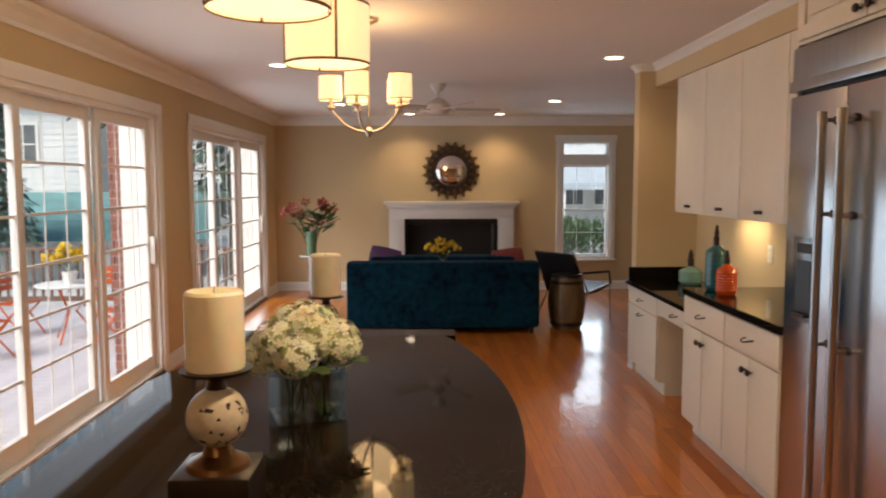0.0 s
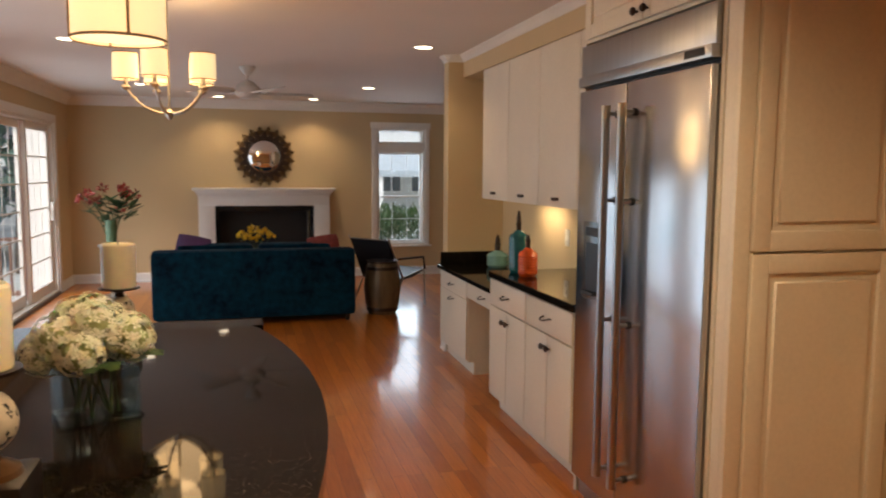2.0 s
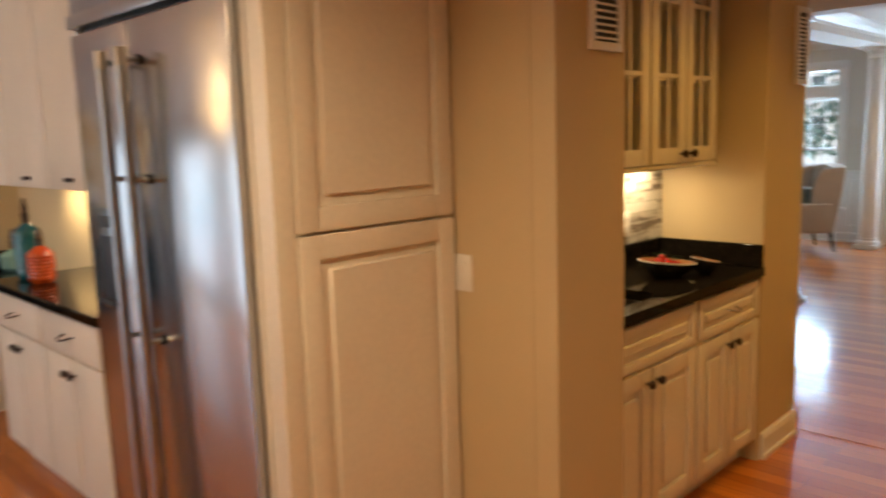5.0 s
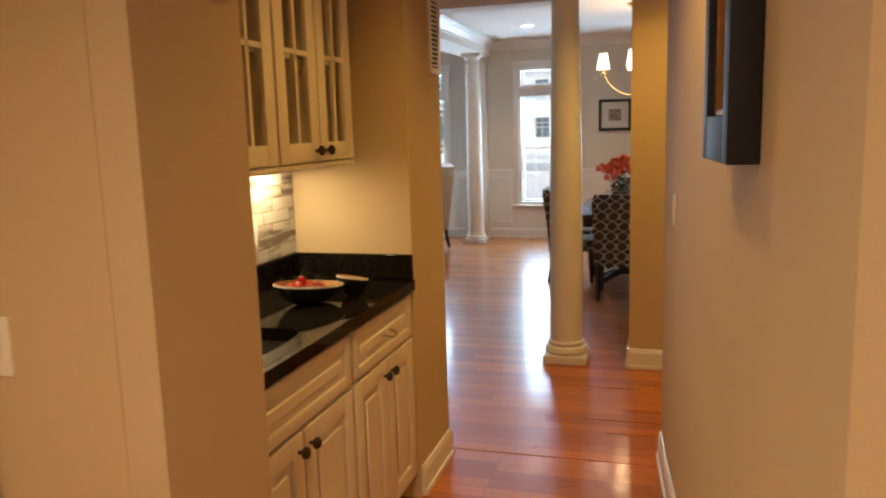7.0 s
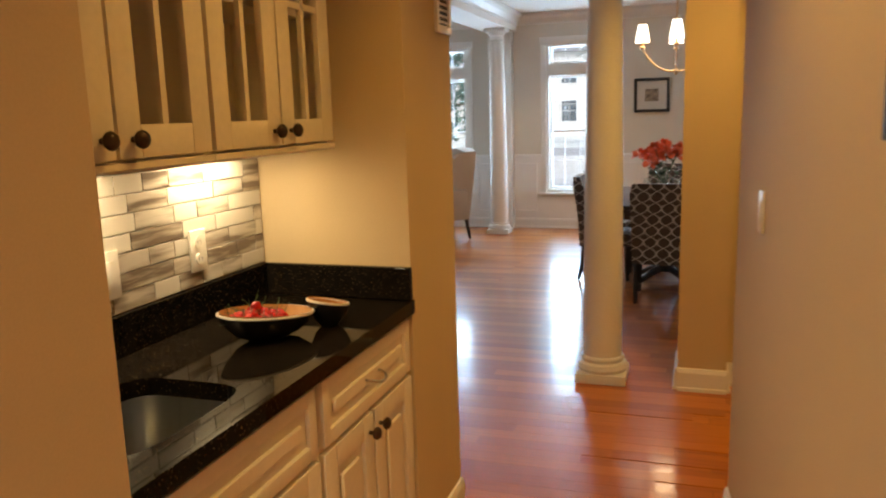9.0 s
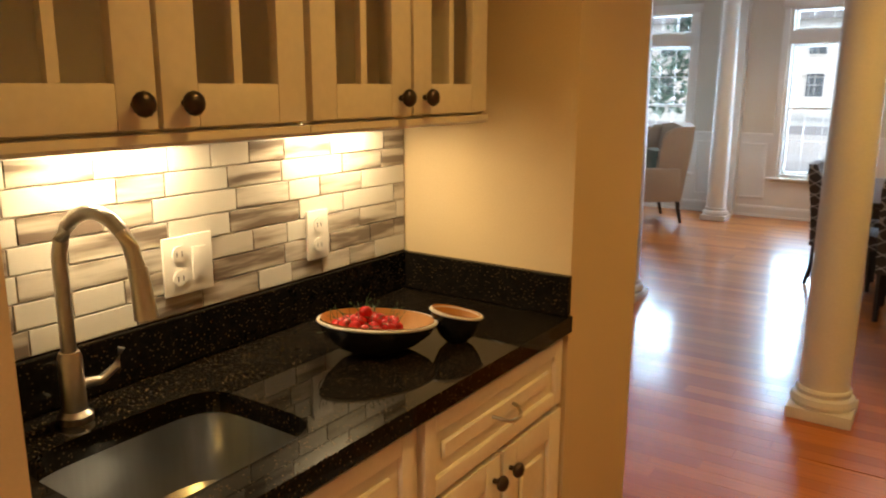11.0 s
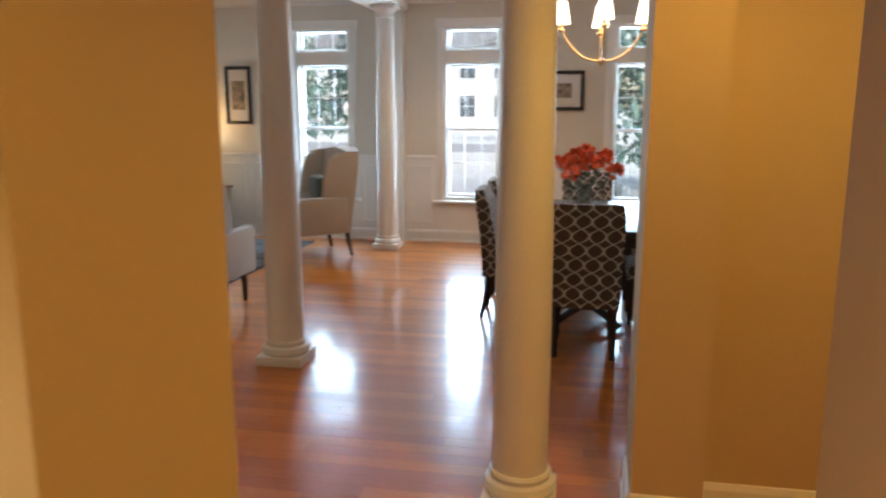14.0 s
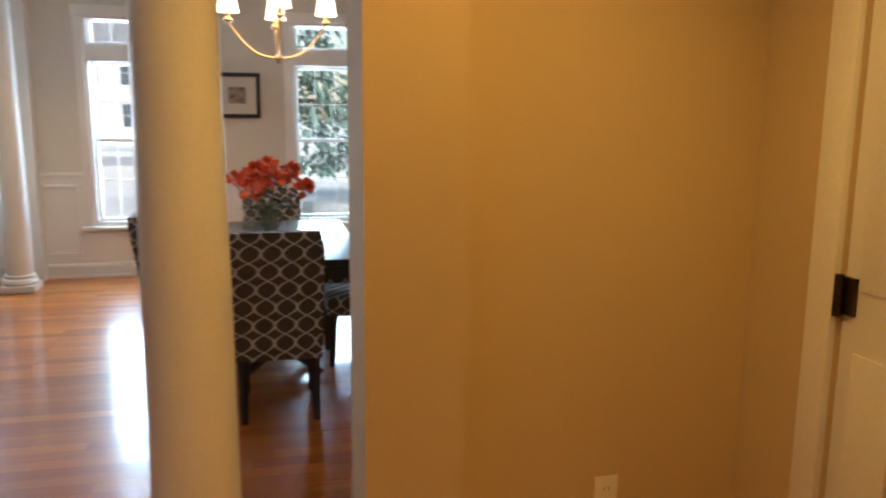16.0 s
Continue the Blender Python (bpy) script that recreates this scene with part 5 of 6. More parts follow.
for k in range(10):
    a = k * 2.4
    f = math.sqrt(k / 9)
    head = Vector((0.115 * f * math.cos(a), 0.115 * f * math.sin(a), 0.255 - 0.085 * f * f))
    part("stem", fillb(lambda b: tube(b, [(head.x * 0.3 + hr.uniform(-0.04, 0.04), head.y * 0.3 + hr.uniform(-0.04, 0.04), 0.016), (head.x * 0.5, head.y * 0.5, 0.12), head], 0.004, 6)), GREEN, hs)
    bm = bmesh.new()
    R = hr.uniform(0.055, 0.068)
    part("flower_core", fillb(lambda b: blob(b, head, R * 0.74, 2, 0.15)), mat("pale_green_core", (0.50, 0.56, 0.26), 0.7, 0, 0.3, 40, 0.2), hs)
    for q in range(150):
        d = Vector((hr.gauss(0, 1), hr.gauss(0, 1), hr.gauss(0.25, 1))).normalized()
        c = head + d * R * hr.uniform(0.85, 1.05)
        s1 = d.cross(Vector((hr.gauss(0, 1), hr.gauss(0, 1), hr.gauss(0, 1)))).normalized()
        s2 = d.cross(s1)
        for n1, n2 in ((s1, s2), (s2, -s1), (-s1, -s2), (-s2, s1)):
            w = 0.0085
            vs = [bm.verts.new(c), bm.verts.new(c + (n1 + n2 * 0.55) * w + d * 0.003), bm.verts.new(c + n1 * w * 1.5 + d * 0.001), bm.verts.new(c + (n1 - n2 * 0.55) * w + d * 0.003)]
            bm.faces.new(vs)
    part("flower_head", bm, PETAL, hs)
bm = bmesh.new()
for k in range(9):
    a = hr.uniform(0, 6.28)
    petal(bm, (0.07 * math.cos(a), 0.07 * math.sin(a), 0.15), (math.cos(a), math.sin(a), 0.5), (0, 0, 1), 0.11, 0.06, -0.4)
part("leaves", bm, GREEN, hs)

# ceramic bottles on the counter
def bottle(m, h, r, col, label, neck):
    o = thing("ceramic_bottle", m, label, "bottle", "glazed bottles on the counter")
    prof = [(r * 0.8, 0), (r, 0.02)]
    n = 7
    for k in range(n):
        z = 0.02 + (h - 0.05) * (k + 0.5) / n
        prof += [(r * 0.97, z - (h - 0.05) / n * 0.4), (r * 1.02, z), (r * 0.97, z + (h - 0.05) / n * 0.4)]
    prof += [(r * 0.9, h - 0.02), (r * 0.45, h), (r * 0.3, h + 0.01)]
    part("body", fillb(lambda b: lathe(b, prof, seg=32)), col, o)
    part("stopper", fillb(lambda b: lathe(b, [(r * 0.26, h), (r * 0.26, h + neck * 0.35), (r * 0.34, h + neck * 0.4), (r * 0.2, h + neck * 0.5), (r * 0.26, h + neck * 0.6), (r * 0.1, h + neck)], seg=20)), BRONZE, o, "dark beaded metal stopper")


bottle((1.90, 5.38, 0.77), 0.13, 0.09, mat("pale_aqua_glaze", (0.18, 0.34, 0.30), 0.25, 0, 0.15, 12, 0.03, coat=0.5), "pale aqua glazed bottle with a dark stopper", 0.14)
bottle((1.56, 3.98, 0.92), 0.26, 0.062, mat("teal_glaze", (0.01, 0.14, 0.17), 0.2, 0, 0.25, 12, 0.03, coat=0.5), "tall teal glazed bottle with a dark stopper", 0.13)
bottle((1.555, 3.80, 0.92), 0.165, 0.06, mat("orange_glaze", (0.66, 0.085, 0.008), 0.25, 0, 0.15, 12, 0.03, coat=0.5), "bright orange glazed bottle with a dark stopper", 0.09)

# ---- lamps ----
def downlight(x, y, z, power, color=WARM2, cone=125):
    o = thing("recessed_light", (x, y, z), "white recessed ceiling downlight, switched on", "downlight", "recessed downlights")
    part("trim_ring", fillb(lambda b: lathe(b, [(0.085, -0.006), (0.095, 0.0), (0.07, 0.0), (0.068, -0.004)], seg=32, close=False)), TRIM, o)
    part("lens", fillb(lambda b: lathe(b, [(0.068, -0.003), (0.068, -0.001)], seg=28)), WARMWHITE, o, "glowing lens")
    lamp("downlight_lamp", "SPOT", look((x, y, z - 0.02), (x, y + 0.001, 0)), power, color, 0.06, spot=cone)


for x, y in ((-1.37, 5.8), (1.27, 5.40), (1.34, 8.5), (-1.22, 8.9)):
    downlight(x, y, ZK, 13)
for x in (-0.4, 0.85):
    downlight(x, 10.18, ZK, 26)
# unseen downlights, added to light the pantry and the island's near side
for x, y in ((0.45, 0.75), (-0.9, -1.2), (-0.3, -0.9)):
    downlight(x, y, ZK, 110 if x > 0 else 36, cone=155)
# unseen, added to give the passage walls their warm light
downlight(3.15, 0.72, ZK, 30, HALL)
downlight(4.95, 0.26, ZE, 54, HALL)
downlight(9.9, 1.89, ZE, 34)
# out of view behind the pier, added to brighten the living room
downlight(5.4, 4.2, ZE, 34)


def pendant(m, zb, zt, r):
    o = thing("drum_pendant", m, "cream linen drum pendant lamp, lit", "pendant lamp", "drum pendants over the island")
    part("shade", fillb(lambda b: (lathe(b, [(r, zb), (r, zt)], seg=64, close=False), lathe(b, [(r - 0.004, zt), (r - 0.004, zb)], seg=64, close=False))), SHADE, o)
    part("diffuser", fillb(lambda b: lathe(b, [(r - 0.006, zb + 0.012), (r - 0.006, zb + 0.016)], seg=64)), mat("pendant_diffuser", (0.9, 0.75, 0.5), 0.7, 0, 0.03, 30, 0, emit=1.1, emit_color=(1.0, 0.78, 0.48)), o, "glowing fabric diffuser")
    for z in (zb, zt):
        part("trim_band", fillb(lambda b: lathe(b, [(r + 0.002, z - 0.006), (r + 0.002, z + 0.006)], seg=64, close=False)), mat("tan_band", (0.3, 0.18, 0.08), 0.7, 0, 0.1, 60, 0.1), o)
    for a in (0.33, 1.9, 3.47, 5.04):
        part("seam", fillb(lambda b: box(b, r * math.cos(a) - 0.006, r * math.cos(a) + 0.006, r * math.sin(a) - 0.006, r * math.sin(a) + 0.006, zb, zt)), MATS["tan_band"], o)
    part("rod", fillb(lambda b: lathe(b, [(0.006, zt - 0.02), (0.006, ZK - 0.02)], seg=10)), BRASS, o)
    part("canopy", fillb(lambda b: lathe(b, [(0.06, ZK - 0.025), (0.06, ZK - 0.001)], seg=24)), BRASS, o)
    part("spider", boxed((-r, r, -0.002, 0.002, zt - 0.015, zt - 0.01), (-0.002, 0.002, -r, r, zt - 0.015, zt - 0.01)), BRASS, o)
    lamp("pendant_lamp", "POINT", pose(o.location.x, o.location.y, zt + 0.05), 14, WARM2, 0.08)


pendant((-0.66, 1.90, 0), 2.10, 2.36, 0.19)
pendant((-0.62, 3.00, 0), 2.10, 2.36, 0.19)


def chandelier(m, z_ceil, zb, zs, radius, n, sr, sh, metal, label, taper, turn, power):
    o = thing("chandelier", m, label, "chandelier")
    part("canopy", fillb(lambda b: lathe(b, [(0.02, z_ceil - 0.04), (0.06, z_ceil - 0.02), (0.062, z_ceil - 0.001)], seg=24)), metal, o)
    part("stem", fillb(lambda b: lathe(b, [(0.012, zb + 0.02), (0.007, zb + 0.06), (0.006, z_ceil - 0.04)], seg=12)), metal, o)
    part("finial", fillb(lambda b: lathe(b, [(0.004, zb - 0.03), (0.02, zb - 0.01), (0.026, zb + 0.01), (0.012, zb + 0.03)], seg=16)), metal, o)
    for k in range(n):
        a = 2 * math.pi * k / n + turn
        c, s = math.cos(a), math.sin(a)
        arm = part("arm", fillb(lambda b: tube(b, [(radius * u * c, radius * u * s, zb + 0.005 + (zs - zb - 0.05) * u ** 2.6) for u in (0, 0.15, 0.3, 0.45, 0.6, 0.72, 0.84, 0.93, 1.0)], 0.007, 8)), metal, o)
        x, y = radius * c, radius * s
        part("candle_cup", fillb(lambda b: lathe(b, [(0.012, zs - 0.06), (0.028, zs - 0.045), (0.024, zs - 0.035), (0.012, zs - 0.03), (0.011, zs + 0.02)], (x, y, 0), 16)), metal, arm)
        part("shade", fillb(lambda b: (lathe(b, [(sr, zs), (sr * taper, zs + sh)], (x, y, 0), 28, close=False), lathe(b, [(sr * taper - 0.003, zs + sh), (sr - 0.003, zs)], (x, y, 0), 28, close=False))), SHADE if taper > 0.85 else mat("white_glass_shade", (0.9, 0.85, 0.75), 0.5, 0, 0.03, 30, 0, emit=2.2, emit_color=(1.0, 0.88, 0.72)), arm)
        for zr, rr in ((zs, sr), (zs + sh, sr * taper)) if taper > 0.85 else ():
            part("trim_band", fillb(lambda b: lathe(b, [(rr + 0.001, zr - 0.003), (rr + 0.001, zr + 0.003)], (x, y, 0), 28, close=False)), MATS["tan_band"], arm)
        part("bulb", fillb(lambda b: blob(b, (x, y, zs + sh * 0.4), 0.02, 2)), WARMWHITE, arm)
    lamp("chandelier_lamp", "POINT", pose(o.location.x, o.location.y, zs - 0.02), power, WARM, 0.15)
    lamp("chandelier_lamp", "POINT", pose(o.location.x, o.location.y, zs + sh + 0.06), power, WARM, 0.12)


chandelier((-0.51, 4.01, 0), ZK, 1.86, 2.045, 0.222, 5, 0.068, 0.14, NICKEL, "brushed nickel five-arm chandelier with linen shades", 0.97, 3.22, 4)
chandelier((8.73, 0.66, 0), ZE, 1.77, 2.03, 0.285, 4, 0.062, 0.15, BRASS, "brass four-arm dining chandelier with white tapered shades", 0.6, 0.03, 5)

# ceiling fan at rest
fn = thing("ceiling_fan", (-0.056, 6.97, 0), "white five-blade ceiling fan at rest", "ceiling fan")
WHITE = mat("fan_white", (0.66, 0.63, 0.58), 0.4, 0, 0.04, 40, 0)
part("canopy", fillb(lambda b: lathe(b, [(0.03, ZK - 0.08), (0.075, ZK - 0.02), (0.075, ZK - 0.001)], seg=28)), WHITE, fn)
part("rod", fillb(lambda b: lathe(b, [(0.012, 2.38), (0.012, ZK - 0.07)], seg=12)), WHITE, fn)
part("motor", fillb(lambda b: lathe(b, [(0.03, 2.22), (0.09, 2.235), (0.12, 2.27), (0.115, 2.32), (0.06, 2.37), (0.02, 2.39)], seg=36)), WHITE, fn)
for k in range(5):
    a = 72 * k + 8
    br = part("blade_arm", boxed((0.10, 0.22, -0.012, 0.012, 2.262, 2.272)), WHITE, fn)
    br.matrix_local = pose(0, 0, 0, 0, 0, a)
    bl = part("blade", fillb(lambda b: box(b, 0.18, 0.62, -0.06, 0.06, 2.272, 2.28, 0.004)), WHITE, br)
    bl.matrix_local = Matrix.Translation((0, 0, 2.276)) @ pose(0, 0, 0, 15, 0, 0) @ Matrix.Translation((0, 0, -2.276))

# strip lights under the cabinets
def strip(x, y, z, w, rot, power):
    o = thing("under_cabinet_light", pose(x, y, z, 0, 0, rot), "slim warm strip light under the cabinet", "strip light", "under-cabinet lights")
    part("housing", boxed((-w / 2, w / 2, -0.03, 0.03, 0.0, 0.012), bevel=0.002), PLATE, o)
    part("lens", boxed((-w / 2 + 0.01, w / 2 - 0.01, -0.024, 0.024, -0.004, 0.0)), WARMWHITE, o, "glowing lens")
    lamp("strip_lamp", "AREA", pose(x, y, z - 0.008, 0, 0, rot), power * 0.8, (1.0, 0.76, 0.42), w, 0.04)


strip(2.88, 1.72, 1.385, 0.26, 0, 2.3)
strip(3.44, 1.72, 1.385, 0.26, 0, 2.3)
strip(1.93, 4.6, 1.331, 0.4, 90, 2.4)
strip(1.93, 3.6, 1.331, 0.4, 90, 2.4)

# ---- dining room ----
dt = thing("dining_table", (8.72, 0.70, 0), "dark espresso wooden dining table", "table")
part("tabletop", boxed((-0.80, 0.80, -0.46, 0.46, 0.66, 0.695), bevel=0.008), DARKWOOD, dt)
part("apron", boxed((-0.70, 0.70, -0.37, 0.37, 0.57, 0.66)), DARKWOOD, dt)
for s in (-1, 1):
    part("pedestal", fillb(lambda b: lathe(b, [(0.09, 0.10), (0.055, 0.2), (0.085, 0.36), (0.05, 0.48), (0.09, 0.57)], (s * 0.42, 0, 0), 24)), DARKWOOD, dt)
    for a in (45, 135, 225, 315):
        ft = part("foot", fillb(lambda b: tube(b, [(0, 0, 0.14), (0.16, 0, 0.09), (0.30, 0, 0.03)], 0.035, 8, 0.022)), DARKWOOD, dt)
        ft.matrix_local = pose(s * 0.42, 0, 0, 0, 0, a)


def dining_chair(m):
    """Upholstered chair; local -y is the front, the back stands at y = 0."""
    o = thing("dining_chair", m, "grey-brown trellis fabric dining chair on dark legs", "chair", "chairs round the dining table")
    part("seat", boxed((-0.20, 0.20, -0.42, 0.0, 0.30, 0.42), bevel=0.03), TRELLIS, o)
    bm = bmesh.new()
    prev = None
    for k in range(9):
        u = k / 8
        z, y = 0.30 + 0.60 * u, 0.02 + 0.07 * u * u
        w = 0.195 + 0.02 * u
        t = 0.055 - 0.012 * u
        ring = [bm.verts.new((sx * (w - (0.02 if k == 8 else 0)), y + sy * t * (0.6 if k == 8 else 1) - t, z + (0.004 if sx == 0 and k == 8 else 0))) for sx, sy in ((-1, 1), (-0.5, 1.1), (0.5, 1.1), (1, 1), (1, -1), (-1, -1))]
        if prev:
            for i in range(6):
                bm.faces.new((prev[i], prev[(i + 1) % 6], ring[(i + 1) % 6], ring[i]))
        else:
            bm.faces.new(ring[::-1])
        prev = ring
    bm.faces.new(prev)
    part("backrest", bm, TRELLIS, o, "", True)
    for sx, sy, dy in ((-0.165, -0.38, -0.01), (0.165, -0.38, -0.01), (-0.165, -0.02, 0.05), (0.165, -0.02, 0.05)):
        part("leg", fillb(lambda b: tube(b, [(sx, sy, 0.31), (sx, sy + dy * 0.3, 0.15), (sx, sy + dy, 0.001)], 0.024, 4, 0.016)), DARKWOOD, o)
    return o


dining_chair(pose(7.50, 0.72, 0, 0, 0, 90) @ Matrix.Scale(1.02, 4))
for x, y, r in ((8.42, 1.40, 180 + 180), (9.1, 1.40, 180 + 180), (8.42, 0.02, 180), (9.1, 0.02, 180), (9.80, 0.72, -90)):
    dining_chair(pose(x, y, 0, 0, 0, r))

fr = random.Random(33)
stems = []
for k in range(10):
    a = k * 2.4
    f = math.sqrt((k + 0.4) / 10)
    stems.append(((0.26 * f * math.cos(a), 0.26 * f * math.sin(a), 0.47 - 0.16 * f + fr.uniform(-0.02, 0.03)), 0.062))
bouquet("coral_roses", (8.55, 0.74, 0.695), "coral roses in a clear glass vase on the dining table", fillb(lambda b: lathe(b, [(0.05, 0), (0.055, 0.015), (0.04, 0.09), (0.05, 0.18), (0.07, 0.24)], seg=24)), CLEAR, stems, 0.85, CORAL, GREEN, 12, 30, 0.13, 26)
gl = thing("wine_glass", (8.22, 0.62, 0.695), "clear stemmed wine glass on the dining table", "glass", "wine glasses")
part("bowl", fillb(lambda b: lathe(b, [(0.006, 0.09), (0.03, 0.11), (0.037, 0.15), (0.03, 0.20)], seg=20, close=False)), CLEAR, gl)
part("stem", fillb(lambda b: lathe(b, [(0.035, 0), (0.004, 0.006), (0.004, 0.09)], seg=16)), CLEAR, gl)
for x, y in ((8.22, 0.85), (8.9, 0.5)):
    copy_thing(gl, pose(x, y, 0.695))


def framed(m, w, h, label, art):
    o = thing("framed_print", m, label, "picture")
    part("frame", boxed((-w / 2, -w / 2 + 0.035, -0.03, 0, 0, h), (w / 2 - 0.035, w / 2, -0.03, 0, 0, h), (-w / 2 + 0.035, w / 2 - 0.035, -0.03, 0, 0, 0.035), (-w / 2 + 0.035, w / 2 - 0.035, -0.03, 0, h - 0.035, h), bevel=0.004), BLACK, o)
    part("mat_board", boxed((-w / 2 + 0.03, w / 2 - 0.03, -0.012, -0.004, 0.03, h - 0.03)), mat("mat_board", (0.62, 0.58, 0.52), 0.8, 0, 0.03, 80, 0.02), o)
    part("print", boxed((-w * art, w * art, -0.015, -0.012, h * 0.5 - h * 0.32 * art * 3, h * 0.5 + h * 0.32 * art * 3)), mat("sepia_print", (0.28, 0.22, 0.16), 0.7, 0, 0.8, 26, 0, dark=(0.06, 0.05, 0.04), big=14), o)
    return o


framed(pose(XE - 0.002, 0.985, 1.417, 0, 0, -90), 0.41, 0.40, "small sepia print in a black frame", 0.19)
framed(pose(XE - 0.002, 4.565, 1.256, 0, 0, -90), 0.30, 0.63, "tall ornamental print in a black frame", 0.26)

# ---- living room ----
def wing_chair(m, label):
    o = thing("wing_chair", m, label, "chair", "wing chairs of the living room")
    part("seat", boxed((-0.30, 0.30, -0.50, 0.08, 0.24, 0.42), bevel=0.04), LINEN, o)
    bm = bmesh.new()
    prev = None
    for k in range(9):
        u = k / 8
        z, y = 0.22 + 0.74 * u, 0.02 + 0.10 * u
        w = 0.31 + 0.02 * u - 0.05 * max(0, u - 0.85) * 4
        ring = [bm.verts.new((sx * w, y + sy * 0.06, z + (0.03 if abs(sx) < 0.6 and k == 8 else 0))) for sx, sy in ((-1, 1), (-0.5, 1.2), (0, 1.25), (0.5, 1.2), (1, 1), (1, -1), (0, -1), (-1, -1))]
        if prev:
            for i in range(8):
                bm.faces.new((prev[i], prev[(i + 1) % 8], ring[(i + 1) % 8], ring[i]))
        else:
            bm.faces.new(ring[::-1])
        prev = ring
    bm.faces.new(prev)
    part("backrest", bm, LINEN, o, "", True)
    for s in (-1, 1):
        part("arm", boxed((s * 0.32 - 0.05, s * 0.32 + 0.05, -0.46, 0.05, 0.22, 0.56), bevel=0.04), LINEN, o)
        bm = bmesh.new()
        pts = [(-0.20, 0.54), (-0.17, 0.72), (-0.14, 0.88), (-0.05, 0.95), (0.10, 0.96), (0.08, 0.54)]
        a = [bm.verts.new((s * 0.345, y, z)) for y, z in pts]
        b = [bm.verts.new((s * 0.29, y, z)) for y, z in pts]
        bm.faces.new(a)
        bm.faces.new(b[::-1])
        for i in range(len(pts)):
            j = (i + 1) % len(pts)
            bm.faces.new((a[i], a[j], b[j], b[i]))
        bmesh.ops.bevel(bm, geom=bm.edges[:], offset=0.02, segments=2, affect="EDGES")
        part("wing", bm, LINEN, o)
        for y, z2 in ((-0.42, 0.0), (0.06, 0.04)):
            part("leg", fillb(lambda q: tube(q, [(s * 0.27, y, 0.24), (s * 0.28, y + z2 * 0.3, 0.12), (s * 0.28, y + z2, 0.001)], 0.026, 8, 0.015)), DARKWOOD, o)
    return o


wing_chair(pose(7.97, 3.58, 0, 0, 0, 86) @ Matrix.Scale(1.04, 4), "cream linen wing chair with its back to the hall")
wing_chair(pose(10.42, 3.26, 0, 0, 0, 218) @ Matrix.Scale(1.07, 4), "cream linen wing chair with a green pillow by the window")
bm = bmesh.new()
cushion(bm, 0.36, 0.32, 0.15, pose(0, 0, 0, 0, 0, 218) @ pose(0, 0, 0, 14, 0, 0))
tagged(new("throw_pillow", put_mesh("throw_pillow", bm, mat("sage_velvet", (0.07, 0.11, 0.09), 0.8, 0, 0.3, 40, 0.2, sheen=0.3), True)), "sage green velvet pillow on the wing chair", "pillow").location = (10.36, 3.34, 0.62)
rug = boxed((8.55, 10.9, 3.62, 5.6, 0.002, 0.014), bevel=0.004)
tagged(new("area_rug", put_mesh("area_rug", rug, mat("charcoal_rug", (0.13, 0.12, 0.12), 0.95, 0, 0.85, 7, 0.6, dark=(0.025, 0.025, 0.03), big=5))), "charcoal and cream patterned area rug", "rug")
st = thing("console_table", (10.85, 4.95, 0), "glass-topped metal side table by the window", "side table")
part("tabletop", boxed((-0.25, 0.25, -0.32, 0.32, 0.56, 0.58), bevel=0.004), DARKWOOD, st)
for sx in (-0.22, 0.22):
    for sy in (-0.28, 0.28):
        part("leg", fillb(lambda b: lathe(b, [(0.012, 0), (0.012, 0.56)], (sx, sy, 0), 10)), NICKEL, st)
part("shelf", boxed((-0.23, 0.23, -0.30, 0.30, 0.12, 0.13)), DARKWOOD, st)
tl = thing("table_lamp", (10.9, 4.93, 0.58), "table lamp with a cream drum shade, lit", "lamp")
part("base", fillb(lambda b: lathe(b, [(0.06, 0), (0.06, 0.015), (0.03, 0.05), (0.045, 0.14), (0.02, 0.24), (0.008, 0.30)], seg=24)), mat("ivory_ceramic", (0.46, 0.38, 0.27)), tl)
part("shade", fillb(lambda b: (lathe(b, [(0.155, 0.33), (0.14, 0.60)], seg=40, close=False), lathe(b, [(0.137, 0.60), (0.152, 0.33)], seg=40, close=False))), SHADE, tl)
lamp("table_lamp_bulb", "POINT", pose(10.9, 4.93, 1.28), 4, WARM, 0.06)
ds = thing("photo_stand", pose(10.72, 4.72, 0.58, 0, 0, 30), "black photo frame on the side table", "frame")
part("frame", boxed((-0.09, 0.09, -0.01, 0.01, 0.0, 0.03), (-0.09, 0.09, -0.01, 0.01, 0.20, 0.23), (-0.09, -0.06, -0.01, 0.01, 0.03, 0.20), (0.06, 0.09, -0.01, 0.01, 0.03, 0.20), bevel=0.003), BLACK, ds)
part("print", boxed((-0.06, 0.06, -0.004, 0.004, 0.03, 0.20)), MATS["mat_board"], ds)

# ---- outdoors ----
DECK = mat("grey_deck_board", (0.55, 0.52, 0.53), 0.8, 0, 0.25, 30, 0.3, stretch=(1, 0.1, 1))
ZD = -0.45                                         # deck surface, three steps down
dk = tagged(new("deck", put_mesh("deck", boxed((-9.6, XW - 0.17, -1.0, 12.2, -0.69, ZD - 0.03)), mat("deck_frame", (0.12, 0.09, 0.08), 0.9))), "weathered wooden deck outside the patio doors", "deck", "", "structure")
bme = put_mesh("board", boxed((-9.6, XW - 0.17, 0, 0.136, ZD - 0.028, ZD), bevel=0.003), DECK)
for k in range(92):
    b = new("board", bme)
    b.location = (0, -0.98 + k * 0.143, 0)
    b.parent = dk
solid("step", boxed((XW - 0.75, XW - 0.30, 2.9, 9.8, ZD, -0.20), bevel=0.01), DECK, "weathered wooden step below the patio doors", "step")
